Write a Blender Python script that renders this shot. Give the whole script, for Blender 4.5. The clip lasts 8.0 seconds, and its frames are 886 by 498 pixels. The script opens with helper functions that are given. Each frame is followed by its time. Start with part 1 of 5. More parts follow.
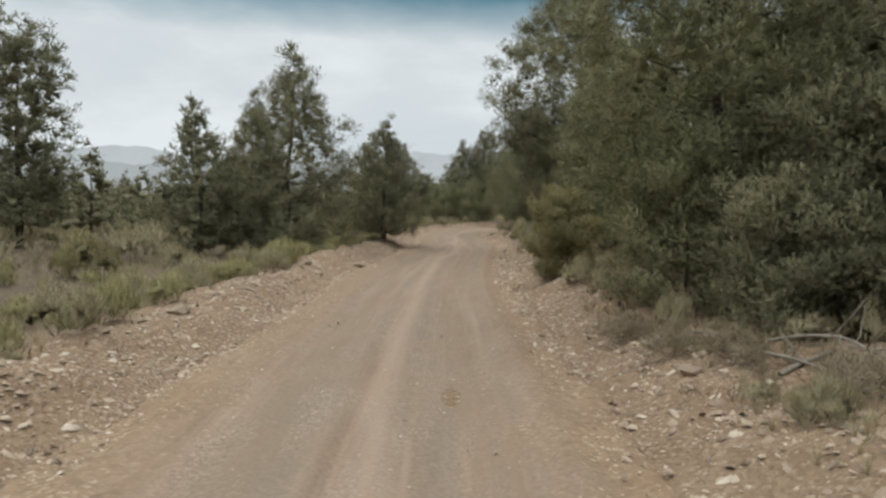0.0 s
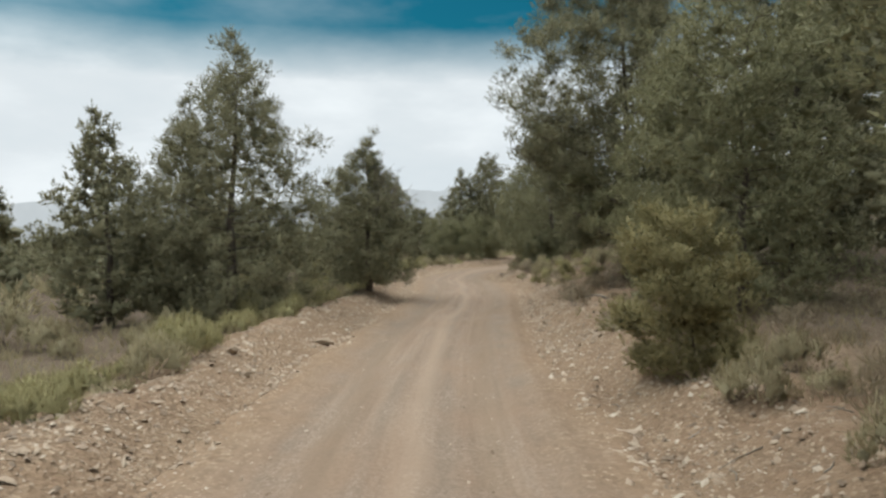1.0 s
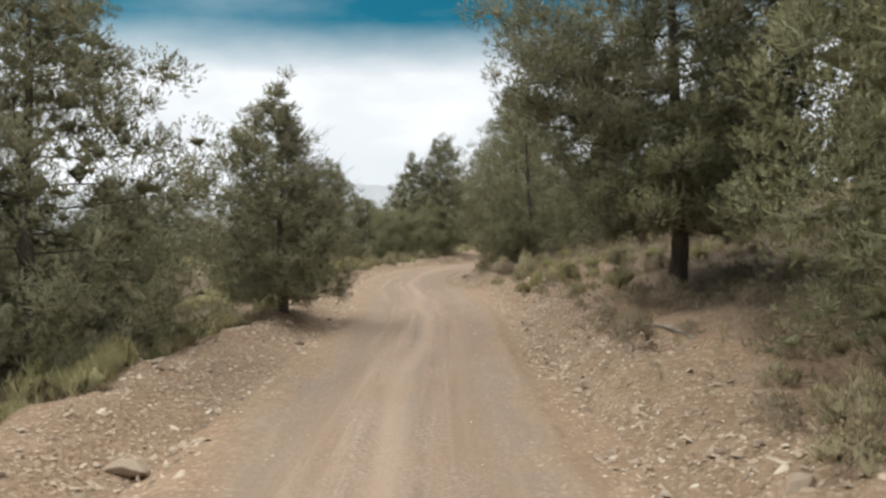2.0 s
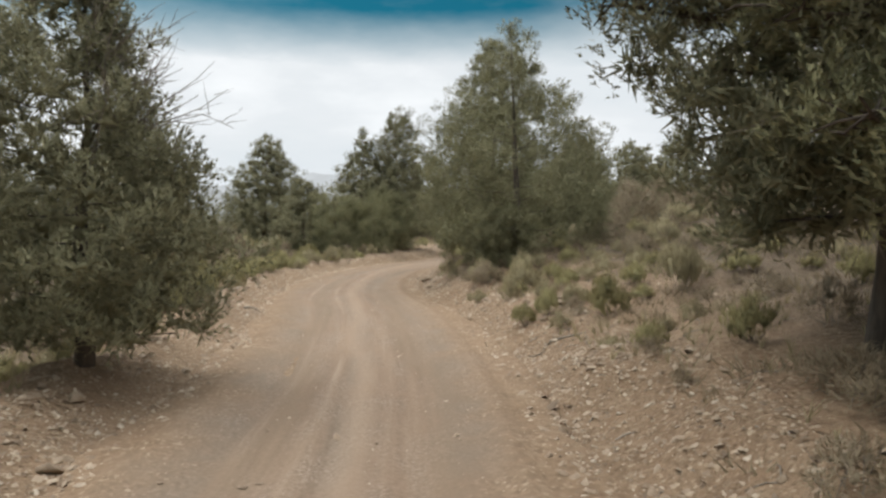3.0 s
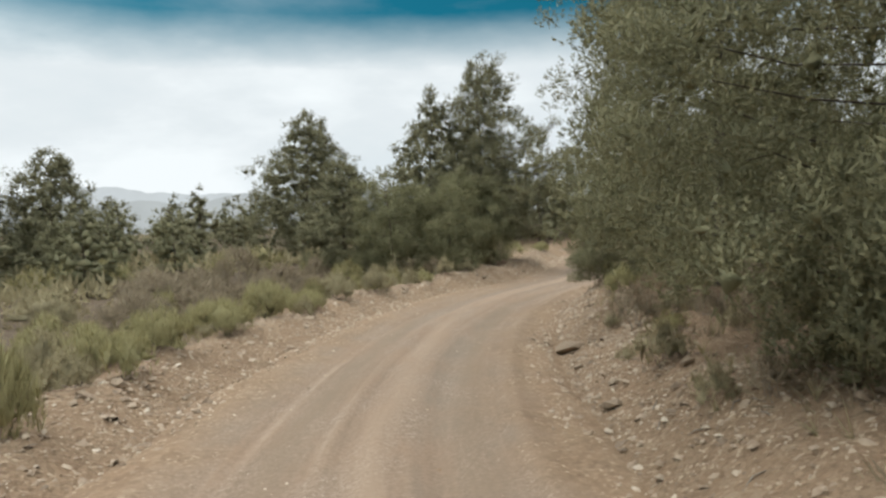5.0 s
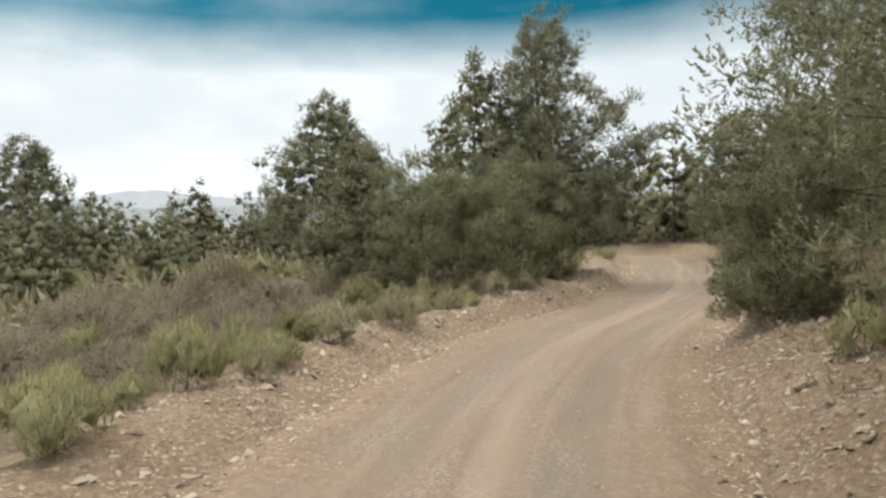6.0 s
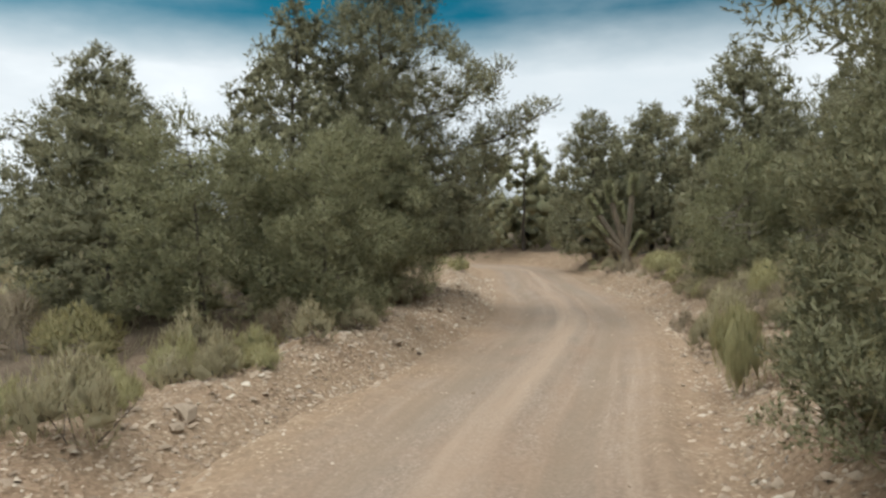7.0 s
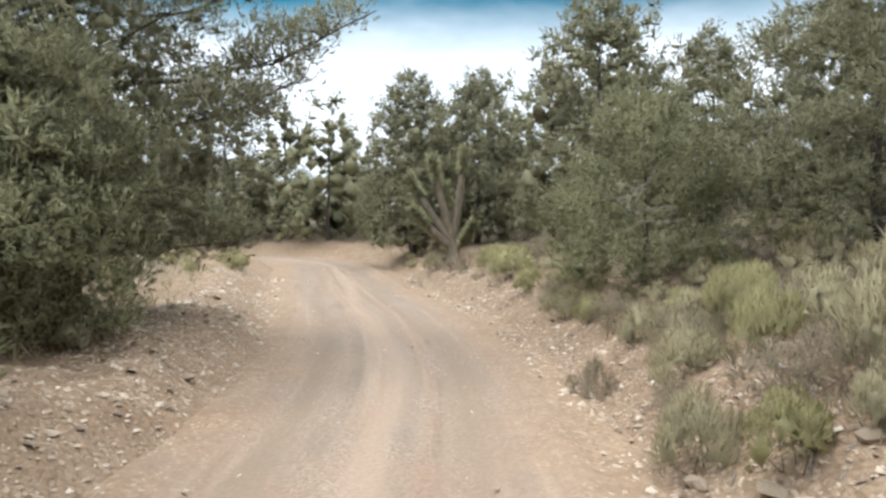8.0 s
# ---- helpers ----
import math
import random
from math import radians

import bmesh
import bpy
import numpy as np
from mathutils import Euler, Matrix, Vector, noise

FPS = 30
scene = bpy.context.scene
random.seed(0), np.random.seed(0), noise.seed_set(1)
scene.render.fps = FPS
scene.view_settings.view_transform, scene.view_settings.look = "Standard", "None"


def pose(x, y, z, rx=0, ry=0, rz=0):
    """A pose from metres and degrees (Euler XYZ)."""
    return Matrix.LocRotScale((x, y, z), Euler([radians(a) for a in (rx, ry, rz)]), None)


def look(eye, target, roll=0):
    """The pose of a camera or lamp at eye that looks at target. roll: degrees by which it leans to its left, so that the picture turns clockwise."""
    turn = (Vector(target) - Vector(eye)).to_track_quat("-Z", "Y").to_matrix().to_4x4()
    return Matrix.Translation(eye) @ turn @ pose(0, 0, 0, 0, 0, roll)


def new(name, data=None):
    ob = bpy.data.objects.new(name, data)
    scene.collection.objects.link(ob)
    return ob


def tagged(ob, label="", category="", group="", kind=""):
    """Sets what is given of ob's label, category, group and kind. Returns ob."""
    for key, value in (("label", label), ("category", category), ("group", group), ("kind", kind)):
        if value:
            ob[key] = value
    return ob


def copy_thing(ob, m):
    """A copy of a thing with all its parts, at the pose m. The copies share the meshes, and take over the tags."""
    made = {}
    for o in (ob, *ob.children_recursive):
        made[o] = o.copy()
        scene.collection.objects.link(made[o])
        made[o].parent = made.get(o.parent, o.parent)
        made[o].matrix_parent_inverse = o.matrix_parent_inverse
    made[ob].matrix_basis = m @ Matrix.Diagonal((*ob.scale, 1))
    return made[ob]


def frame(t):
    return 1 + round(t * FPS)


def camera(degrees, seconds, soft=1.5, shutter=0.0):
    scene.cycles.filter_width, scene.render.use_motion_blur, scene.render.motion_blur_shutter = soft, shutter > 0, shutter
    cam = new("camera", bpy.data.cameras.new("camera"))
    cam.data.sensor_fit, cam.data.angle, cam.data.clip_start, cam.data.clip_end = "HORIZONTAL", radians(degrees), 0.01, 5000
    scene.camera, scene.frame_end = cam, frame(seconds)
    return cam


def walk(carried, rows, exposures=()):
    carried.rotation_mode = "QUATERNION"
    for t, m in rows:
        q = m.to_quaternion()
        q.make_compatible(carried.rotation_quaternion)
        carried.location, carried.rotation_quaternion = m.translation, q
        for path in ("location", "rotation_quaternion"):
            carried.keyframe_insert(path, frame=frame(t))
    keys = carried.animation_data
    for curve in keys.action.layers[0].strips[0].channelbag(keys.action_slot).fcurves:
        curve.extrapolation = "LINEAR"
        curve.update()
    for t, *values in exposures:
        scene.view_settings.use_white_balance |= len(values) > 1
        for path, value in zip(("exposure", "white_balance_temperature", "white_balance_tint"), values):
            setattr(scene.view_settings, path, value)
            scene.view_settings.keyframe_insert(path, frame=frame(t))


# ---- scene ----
cam = camera(62.9, 8.0, soft=2.6)
METRES, EYE, TILT, LEAN, TURN = 52.0, 1.55, -3.4, -1.0, 0.0
ROWS = [
    (0.0, 0.0, 0.0, 0.0, -0.0, 0.0, 0.0),
    (0.5, -0.002, 0.0643, 0.0042, 0.15, 0.68, 0.91),
    (1.0, -0.0039, 0.1308, 0.0093, -0.22, 2.85, 2.2),
    (1.5, -0.0051, 0.1991, 0.0138, -0.42, 3.97, 3.07),
    (1.7, -0.0048, 0.2264, 0.0154, -1.75, 3.33, 3.29),
    (2.8, 0.0050, 0.3736, 0.0236, -8.04, 1.14, 2.44),
    (3.0, 0.0077, 0.3998, 0.0249, -7.77, 1.43, 2.06),
    (3.5, 0.0147, 0.4644, 0.0283, -7.01, 0.8, 1.41),
    (4.0, 0.0213, 0.5269, 0.033, -6.54, -0.05, 2.48),
    (4.5, 0.0242, 0.5883, 0.0368, -3.96, 0.83, 4.29),
    (5.0, 0.0205, 0.6476, 0.04, -1.5, 1.8, 3.38),
    (5.2, 0.0201, 0.6709, 0.0412, 0.24, 2.50, 3.13),
    (5.75, 0.0196, 0.7342, 0.0447, 1.94, 2.33, 2.99),
    (6.3, 0.0193, 0.7973, 0.0484, -0.99, 2.14, 2.97),
    (6.5, 0.0193, 0.8203, 0.0498, -4.74, 2.02, 2.7),
    (7.0, 0.0295, 0.8781, 0.0533, -11.33, 1.93, 2.57),
    (7.5, 0.0474, 0.9354, 0.056, -19.57, 0.54, 3.45),
    (8.0, 0.0701, 0.9882, 0.0581, -26.32, 0.31, 2.51),
]
EXPOSURES = [(0.0, -0.15, 6130, 6), (0.5, -0.10, 6130, 6), (1.0, 0.02, 6130, 6), (1.5, 0.28, 6230, 9), (3.0, 0.12, 6280, 9), (3.5, 0.05, 6230, 9), (4.0, -0.20, 6180, 6), (4.5, -0.06, 6180, 6),
             (5.0, 0.10, 6180, 6), (6.5, 0.25, 6180, 6), (7.0, 0.16, 6080, 6), (7.5, 0.46, 6060, 8), (8.0, 0.80, 5800, 8)]
walk(cam, [(t, pose(0, 0, EYE, TILT, LEAN, TURN) @ pose(METRES * x, METRES * y, METRES * z, 90 + pitch, roll, yaw)) for t, x, y, z, yaw, pitch, roll in ROWS], EXPOSURES)

# ---- sky and sun: a bright overcast; the blue above the hazy horizon paints windscreen tint ----
SUN_AZ, SUN_EL = radians(-60), radians(58)
world = bpy.data.worlds.new("sky")
scene.world = world
world.use_nodes = True
wt = world.node_tree
wt.nodes.clear()


def wnode(kind, **kw):
    n = wt.nodes.new(kind)
    for k, v in kw.items():
        n.inputs[k].default_value = v
    return n


def ramp_stops(n, stops):
    els = n.color_ramp.elements
    while len(els) < len(stops):
        els.new(0.5)
    for e, (p, c) in zip(els, stops):
        e.position, e.color = p, (c, c, c, 1) if isinstance(c, float) else (*c, 1)


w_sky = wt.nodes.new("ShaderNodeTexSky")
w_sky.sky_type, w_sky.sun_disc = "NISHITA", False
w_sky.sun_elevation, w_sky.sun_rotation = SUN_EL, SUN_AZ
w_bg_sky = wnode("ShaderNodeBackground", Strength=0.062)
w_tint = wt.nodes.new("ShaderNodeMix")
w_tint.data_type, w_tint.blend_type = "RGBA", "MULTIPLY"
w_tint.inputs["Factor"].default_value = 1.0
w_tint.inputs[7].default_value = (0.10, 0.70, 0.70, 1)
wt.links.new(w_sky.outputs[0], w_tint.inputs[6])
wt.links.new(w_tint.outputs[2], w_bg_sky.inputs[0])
w_co = wt.nodes.new("ShaderNodeTexCoord")
w_sep = wt.nodes.new("ShaderNodeSeparateXYZ")
wt.links.new(w_co.outputs["Generated"], w_sep.inputs[0])
w_map = wt.nodes.new("ShaderNodeMapping")
w_map.inputs["Scale"].default_value = (1.3, 1.3, 3.6)
wt.links.new(w_co.outputs["Generated"], w_map.inputs[0])
w_noise = wnode("ShaderNodeTexNoise", Scale=2.2, Detail=6.0, Roughness=0.55)
wt.links.new(w_map.outputs[0], w_noise.inputs["Vector"])
# cloud cover by height above the horizon: full haze, thin tint band, full cover overhead
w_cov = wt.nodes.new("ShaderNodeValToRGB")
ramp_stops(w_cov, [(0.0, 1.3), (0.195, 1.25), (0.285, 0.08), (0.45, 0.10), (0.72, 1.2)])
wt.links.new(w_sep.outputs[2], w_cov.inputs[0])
w_br = wt.nodes.new("ShaderNodeMath")
w_br.operation = "MULTIPLY_ADD"
w_br.inputs[1].default_value, w_br.inputs[2].default_value = 0.9, -0.45
wt.links.new(w_noise.outputs[0], w_br.inputs[0])
w_sum = wt.nodes.new("ShaderNodeMath")
w_sum.operation, w_sum.use_clamp = "ADD", True
wt.links.new(w_cov.outputs[0], w_sum.inputs[0])
wt.links.new(w_br.outputs[0], w_sum.inputs[1])
w_cc = wt.nodes.new("ShaderNodeValToRGB")
ramp_stops(w_cc, [(0.30, (0.70, 0.735, 0.75)), (0.50, (0.775, 0.79, 0.795)), (0.64, (0.90, 0.905, 0.90))])
wt.links.new(w_noise.outputs[0], w_cc.inputs[0])
w_bg_cl = wnode("ShaderNodeBackground", Strength=1.0)
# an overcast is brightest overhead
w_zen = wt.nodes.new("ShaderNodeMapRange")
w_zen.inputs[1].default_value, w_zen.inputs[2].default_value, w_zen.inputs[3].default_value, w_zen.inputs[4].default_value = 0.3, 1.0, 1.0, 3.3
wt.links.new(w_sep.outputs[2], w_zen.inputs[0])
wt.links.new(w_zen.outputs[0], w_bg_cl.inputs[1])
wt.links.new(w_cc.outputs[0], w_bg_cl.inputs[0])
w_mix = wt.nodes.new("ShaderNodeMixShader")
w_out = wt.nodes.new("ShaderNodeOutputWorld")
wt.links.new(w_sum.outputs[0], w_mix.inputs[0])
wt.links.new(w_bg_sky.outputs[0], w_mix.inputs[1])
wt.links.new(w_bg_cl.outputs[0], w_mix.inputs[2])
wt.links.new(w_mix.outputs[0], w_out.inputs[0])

sun_data = bpy.data.lights.new("sun", "SUN")
sun_data.energy, sun_data.angle, sun_data.color = 0.8, radians(16), (1.0, 0.94, 0.86)
sun = new("sun", sun_data)
sun.matrix_world = look((0, 0, 60), (-60 * math.sin(SUN_AZ) / math.tan(SUN_EL), -60 * math.cos(SUN_AZ) / math.tan(SUN_EL), 0))

# ---- materials ----


class Mat:
    """A small builder of node materials."""

    def __init__(self, name, rough=0.85, spec=0.3):
        self.m = bpy.data.materials.new(name)
        self.m.use_nodes = True
        self.t = self.m.node_tree
        self.b = self.t.nodes["Principled BSDF"]
        self.b.inputs["Roughness"].default_value = rough
        self.b.inputs["Specular IOR Level"].default_value = spec
        self.co = self.t.nodes.new("ShaderNodeTexCoord")

    def link(self, a, b):
        self.t.links.new(a, b)
        return a

    def vec(self, sx, sy, sz, source="Object"):
        n = self.t.nodes.new("ShaderNodeMapping")
        n.inputs["Scale"].default_value = (sx, sy, sz)
        self.link(self.co.outputs[source], n.inputs[0])
        return n.outputs[0]

    def noise(self, scale, detail=5.0, rough=0.6, vec=None):
        n = self.t.nodes.new("ShaderNodeTexNoise")
        n.inputs["Scale"].default_value, n.inputs["Detail"].default_value, n.inputs["Roughness"].default_value = scale, detail, rough
        self.link(vec or self.co.outputs["Object"], n.inputs["Vector"])
        return n.outputs[0]

    def voronoi(self, scale, out="Color"):
        n = self.t.nodes.new("ShaderNodeTexVoronoi")
        n.inputs["Scale"].default_value = scale
        self.link(self.co.outputs["Object"], n.inputs["Vector"])
        return n.outputs[out]

    def island(self):
        return self.t.nodes.new("ShaderNodeNewGeometry").outputs["Random Per Island"]

    def objrandom(self):
        return self.t.nodes.new("ShaderNodeObjectInfo").outputs["Random"]

    def ramp(self, fac, *stops):
        n = self.t.nodes.new("ShaderNodeValToRGB")
        ramp_stops(n, stops)
        self.link(fac, n.inputs[0])
        return n.outputs[0]

    def mix(self, fac, a, b, blend="MIX"):
        n = self.t.nodes.new("ShaderNodeMix")
        n.data_type, n.blend_type = "RGBA", blend
        for socket, v in ((n.inputs["Factor"], fac), (n.inputs[6], a), (n.inputs[7], b)):
            if isinstance(v, bpy.types.NodeSocket):
                self.link(v, socket)
            else:
                socket.default_value = (*v, 1) if isinstance(v, tuple) else v
        return n.outputs[2]

    def math(self, op, a, b=0.5):
        n = self.t.nodes.new("ShaderNodeMath")
        n.operation = op
        for socket, v in ((n.inputs[0], a), (n.inputs[1], b)):
            if isinstance(v, bpy.types.NodeSocket):
                self.link(v, socket)
            else:
                socket.default_value = v
        return n.outputs[0]

    def color(self, c):
        self.link(c, self.b.inputs["Base Color"])
        return self

    def bump(self, h, strength=0.5, dist=0.02):
        n = self.t.nodes.new("ShaderNodeBump")
        n.inputs["Strength"].default_value, n.inputs["Distance"].default_value = strength, dist
        self.link(h, n.inputs["Height"])
        self.link(n.outputs[0], self.b.inputs["Normal"])
        return self


def leaf_material(name, dark, mid, light, tip=(0.24, 0.2, 0.1), patch=1.3, grain=7.0):
    """Needles or small leaves: colour by twig, by patch of the crown and by tree."""
    m = Mat(name, 0.7, 0.25)
    tuft = m.math("ADD", m.math("MULTIPLY", m.island(), 0.36), m.math("MULTIPLY", m.noise(grain, 2.0), 0.64))
    c = m.ramp(tuft, (0.30, dark), (0.52, mid), (0.72, light), (0.86, tip))
    p = m.noise(patch, 3.0)
    c = m.mix(m.ramp(p, (0.38, 0.0), (0.66, 0.55)), c, light)
    c = m.mix(m.math("MULTIPLY", m.objrandom(), 0.3), c, mid)
    m.color(c)
    tr = m.t.nodes.new("ShaderNodeBsdfTranslucent")
    m.link(c, tr.inputs[0])
    mx = m.t.nodes.new("ShaderNodeMixShader")
    mx.inputs[0].default_value = 0.38
    out = m.t.nodes["Material Output"]
    m.link(m.b.outputs[0], mx.inputs[1])
    m.link(tr.outputs[0], mx.inputs[2])
    m.link(mx.outputs[0], out.inputs[0])
    return m.m


# leaf colours raised above real ones: veiling glare over the foliage is painted in
NEEDLE = leaf_material("pinyon_needles", (0.163, 0.154, 0.088), (0.250, 0.230, 0.132), (0.369, 0.333, 0.192), (0.343, 0.257, 0.140))
NEEDLE_LIGHT = leaf_material("fresh_needles", (0.170, 0.168, 0.089), (0.260, 0.247, 0.131), (0.383, 0.348, 0.187), (0.337, 0.261, 0.145))
JUNIPER = leaf_material("juniper_scales", (0.158, 0.152, 0.084), (0.240, 0.227, 0.126), (0.362, 0.327, 0.181), (0.482, 0.379, 0.194))
SAGE = leaf_material("sage_leaves", (0.270, 0.228, 0.130), (0.377, 0.319, 0.186), (0.490, 0.416, 0.251), (0.540, 0.422, 0.260), 2.0)
RABBIT = leaf_material("rabbitbrush_leaves", (0.255, 0.226, 0.101), (0.363, 0.321, 0.152), (0.482, 0.424, 0.218), (0.567, 0.462, 0.233), 2.0)
GREEN_BUSH = leaf_material("green_bush_leaves", (0.198, 0.175, 0.081), (0.297, 0.256, 0.119), (0.402, 0.341, 0.162), (0.448, 0.350, 0.183), 2.0)
DRY = leaf_material("dry_twigs", (0.196, 0.153, 0.100), (0.284, 0.224, 0.146), (0.384, 0.308, 0.201), (0.449, 0.357, 0.220), 2.0)
SPIKE = leaf_material("yucca_spikes", (0.264, 0.261, 0.131), (0.402, 0.381, 0.204), (0.552, 0.501, 0.294), (0.552, 0.459, 0.230), 2.0)


def make_bark(name, dark, light):
    m = Mat(name, 0.9, 0.2)
    n = m.noise(9.0, 6.0, 0.7, m.vec(1.0, 1.0, 0.25))
    m.color(m.ramp(n, (0.32, dark), (0.68, light)))
    m.bump(n, 0.8, 0.02)
    return m.m


BARK = make_bark("bark", (0.05, 0.04, 0.032), (0.15, 0.12, 0.095))
DEADWOOD = make_bark("bleached_deadwood", (0.16, 0.132, 0.102), (0.36, 0.31, 0.25))
YUCCA_BARK = make_bark("shaggy_yucca_bark", (0.12, 0.095, 0.07), (0.29, 0.235, 0.165))


def soil_color(m):
    """Dry reddish-tan earth with pebbles and litter."""
    n, big = m.noise(1.7, 6.0), m.noise(0.3, 4.0)
    c = m.ramp(n, (0.3, (0.187, 0.117, 0.071)), (0.5, (0.278, 0.181, 0.111)), (0.72, (0.360, 0.254, 0.161)))
    c = m.mix(m.ramp(big, (0.42, 0.0), (0.6, 0.5)), c, (0.232, 0.161, 0.098))
    small = m.ramp(m.voronoi(34.0), (0.0, (0.147, 0.098, 0.060)), (0.68, (0.292, 0.202, 0.129)), (0.80, (0.356, 0.259, 0.169)), (0.86, (0.571, 0.453, 0.320)), (1.0, (0.668, 0.548, 0.403)))
    peb = m.ramp(m.voronoi(15.0), (0.0, (0.149, 0.094, 0.056)), (0.6, (0.315, 0.215, 0.137)), (1.0, (0.499, 0.392, 0.273)))
    c = m.mix(m.ramp(m.noise(2.2, 4.0), (0.4, 0.25), (0.6, 0.75)), c, small)
    c = m.mix(m.ramp(m.noise(0.9, 4.0), (0.4, 0.1), (0.65, 0.45)), c, peb)
    # past the bladed shoulders: dark needle litter and old grey earth
    sep = m.t.nodes.new("ShaderNodeSeparateXYZ")
    m.link(m.co.outputs["UV"], sep.inputs[0])
    out = m.math("ADD", m.math("ABSOLUTE", sep.outputs[0]), m.math("MULTIPLY", m.noise(0.8, 5.0), 2.0))
    litter = m.ramp(m.noise(30.0, 6.0, 0.75), (0.35, (0.057, 0.043, 0.029)), (0.5, (0.109, 0.083, 0.057)), (0.68, (0.231, 0.180, 0.125)))
    return m.mix(m.ramp(m.math("MULTIPLY", out, 0.1), (0.47, 0.0), (0.65, 0.8)), c, litter)


def make_road():
    """Compacted dirt: pale polished wheel lanes, loose gravel between; u across, v along the road."""
    m = Mat("graded_dirt", 0.92, 0.2)
    uv = m.co.outputs["UV"]
    sep = m.t.nodes.new("ShaderNodeSeparateXYZ")
    m.link(uv, sep.inputs[0])
    streak = m.noise(2.4, 7.0, 0.6, m.vec(2.4, 0.07, 1.0, "UV"))
    lanes = m.noise(1.0, 3.0, 0.5, m.vec(1.9, 0.035, 1.0, "UV"))
    fine, broad = m.noise(26.0, 5.0, 0.65), m.noise(0.55, 5.0)
    c = m.ramp(streak, (0.30, (0.155, 0.100, 0.064)), (0.46, (0.223, 0.152, 0.102)), (0.56, (0.265, 0.186, 0.125)), (0.68, (0.354, 0.262, 0.188)))
    c = m.mix(m.ramp(lanes, (0.44, 0.0), (0.58, 0.85)), c, (0.190, 0.148, 0.109))
    c = m.mix(m.ramp(broad, (0.45, 0.0), (0.68, 0.6)), c, (0.260, 0.166, 0.105))
    grav = m.ramp(m.voronoi(46.0), (0.0, (0.121, 0.085, 0.059)), (0.55, (0.256, 0.186, 0.132)), (1.0, (0.468, 0.378, 0.297)))
    loose = m.ramp(m.noise(1.6, 5.0, 0.65, m.vec(1.6, 0.45, 1.0, "UV")), (0.44, 0.05), (0.60, 0.62))
    c = m.mix(loose, c, grav)
    c = m.mix(0.25, c, m.ramp(fine, (0.35, (0.151, 0.102, 0.066)), (0.65, (0.393, 0.294, 0.211))))
    # wheel tracks, worn dark and smooth, either side of a loose pale crown
    side = m.math("ABSOLUTE", m.math("ADD", sep.outputs[0], m.math("MULTIPLY", m.math("SUBTRACT", m.noise(1.0, 3.0, 0.5, m.vec(0.25, 0.09, 1.0, "UV")), 0.5), 1.6)))
    fray = m.math("MULTIPLY", m.noise(3.0, 5.0, 0.65, m.vec(3.0, 0.25, 1.0, "UV")), 0.3)
    track = m.math("ADD", m.math("ABSOLUTE", m.math("SUBTRACT", side, 0.78)), fray)
    c = m.mix(m.ramp(track, (0.20, 0.5), (0.46, 0.0)), c, (0.211, 0.149, 0.097))
    c = m.mix(m.ramp(m.math("ADD", side, fray), (0.18, 0.5), (0.40, 0.0)), c, (0.340, 0.243, 0.167))
    # towards the shoulders the packed dirt gives way to stony soil
    edge = m.math("ADD", m.math("ABSOLUTE", sep.outputs[0]), m.math("MULTIPLY", m.noise(1.1, 5.0), 1.1))
    c = m.mix(m.ramp(m.math("MULTIPLY", edge, 0.33), (0.50, 0.0), (0.72, 1.0)), c, m.mix(1.0, soil_color(m), (0.90, 0.885, 0.87), "MULTIPLY"))
    m.color(c)
    h = m.math("ADD", m.math("MULTIPLY", fine, 0.5), m.math("MULTIPLY", streak, 0.7))
    m.bump(h, 0.4, 0.02)
    return m.m


def make_soil():
    m = Mat("stony_soil", 0.95, 0.15)
    m.color(soil_color(m))
    m.bump(m.math("ADD", m.noise(22.0, 5.0, 0.7), m.voronoi(17.0, "Distance")), 0.8, 0.045)
    return m.m


def make_stone(name, stops):
    m = Mat(name, 0.85, 0.25)
    c = m.ramp(m.island(), *stops)
    c = m.mix(0.35, c, m.ramp(m.noise(14.0, 6.0), (0.35, (0.13, 0.095, 0.066)), (0.65, (0.40, 0.32, 0.235))))
    m.color(c)
    m.bump(m.noise(30.0, 4.0), 0.5, 0.01)
    return m.m


ROAD, SOIL = make_road(), make_soil()
STONE = make_stone("limestone_rubble", ((0.0, (0.151, 0.101, 0.065)), (0.3, (0.302, 0.211, 0.137)), (0.6, (0.403, 0.300, 0.207)), (0.85, (0.526, 0.409, 0.291)), (0.95, (0.627, 0.515, 0.392)), (1.0, (0.66, 0.56, 0.43))))
ROCK = make_stone("weathered_rock", ((0.0, (0.324, 0.240, 0.162)), (1.0, (0.480, 0.378, 0.274))))


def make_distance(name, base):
    """Far ridges as a plain backdrop, the haze put in as pale self-glow."""
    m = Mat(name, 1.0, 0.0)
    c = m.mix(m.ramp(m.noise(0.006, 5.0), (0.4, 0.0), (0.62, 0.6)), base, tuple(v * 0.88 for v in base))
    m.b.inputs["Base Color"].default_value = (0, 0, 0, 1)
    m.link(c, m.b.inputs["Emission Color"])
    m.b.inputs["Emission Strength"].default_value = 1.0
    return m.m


# ---- mesh tools ----
rng = np.random.default_rng(7)


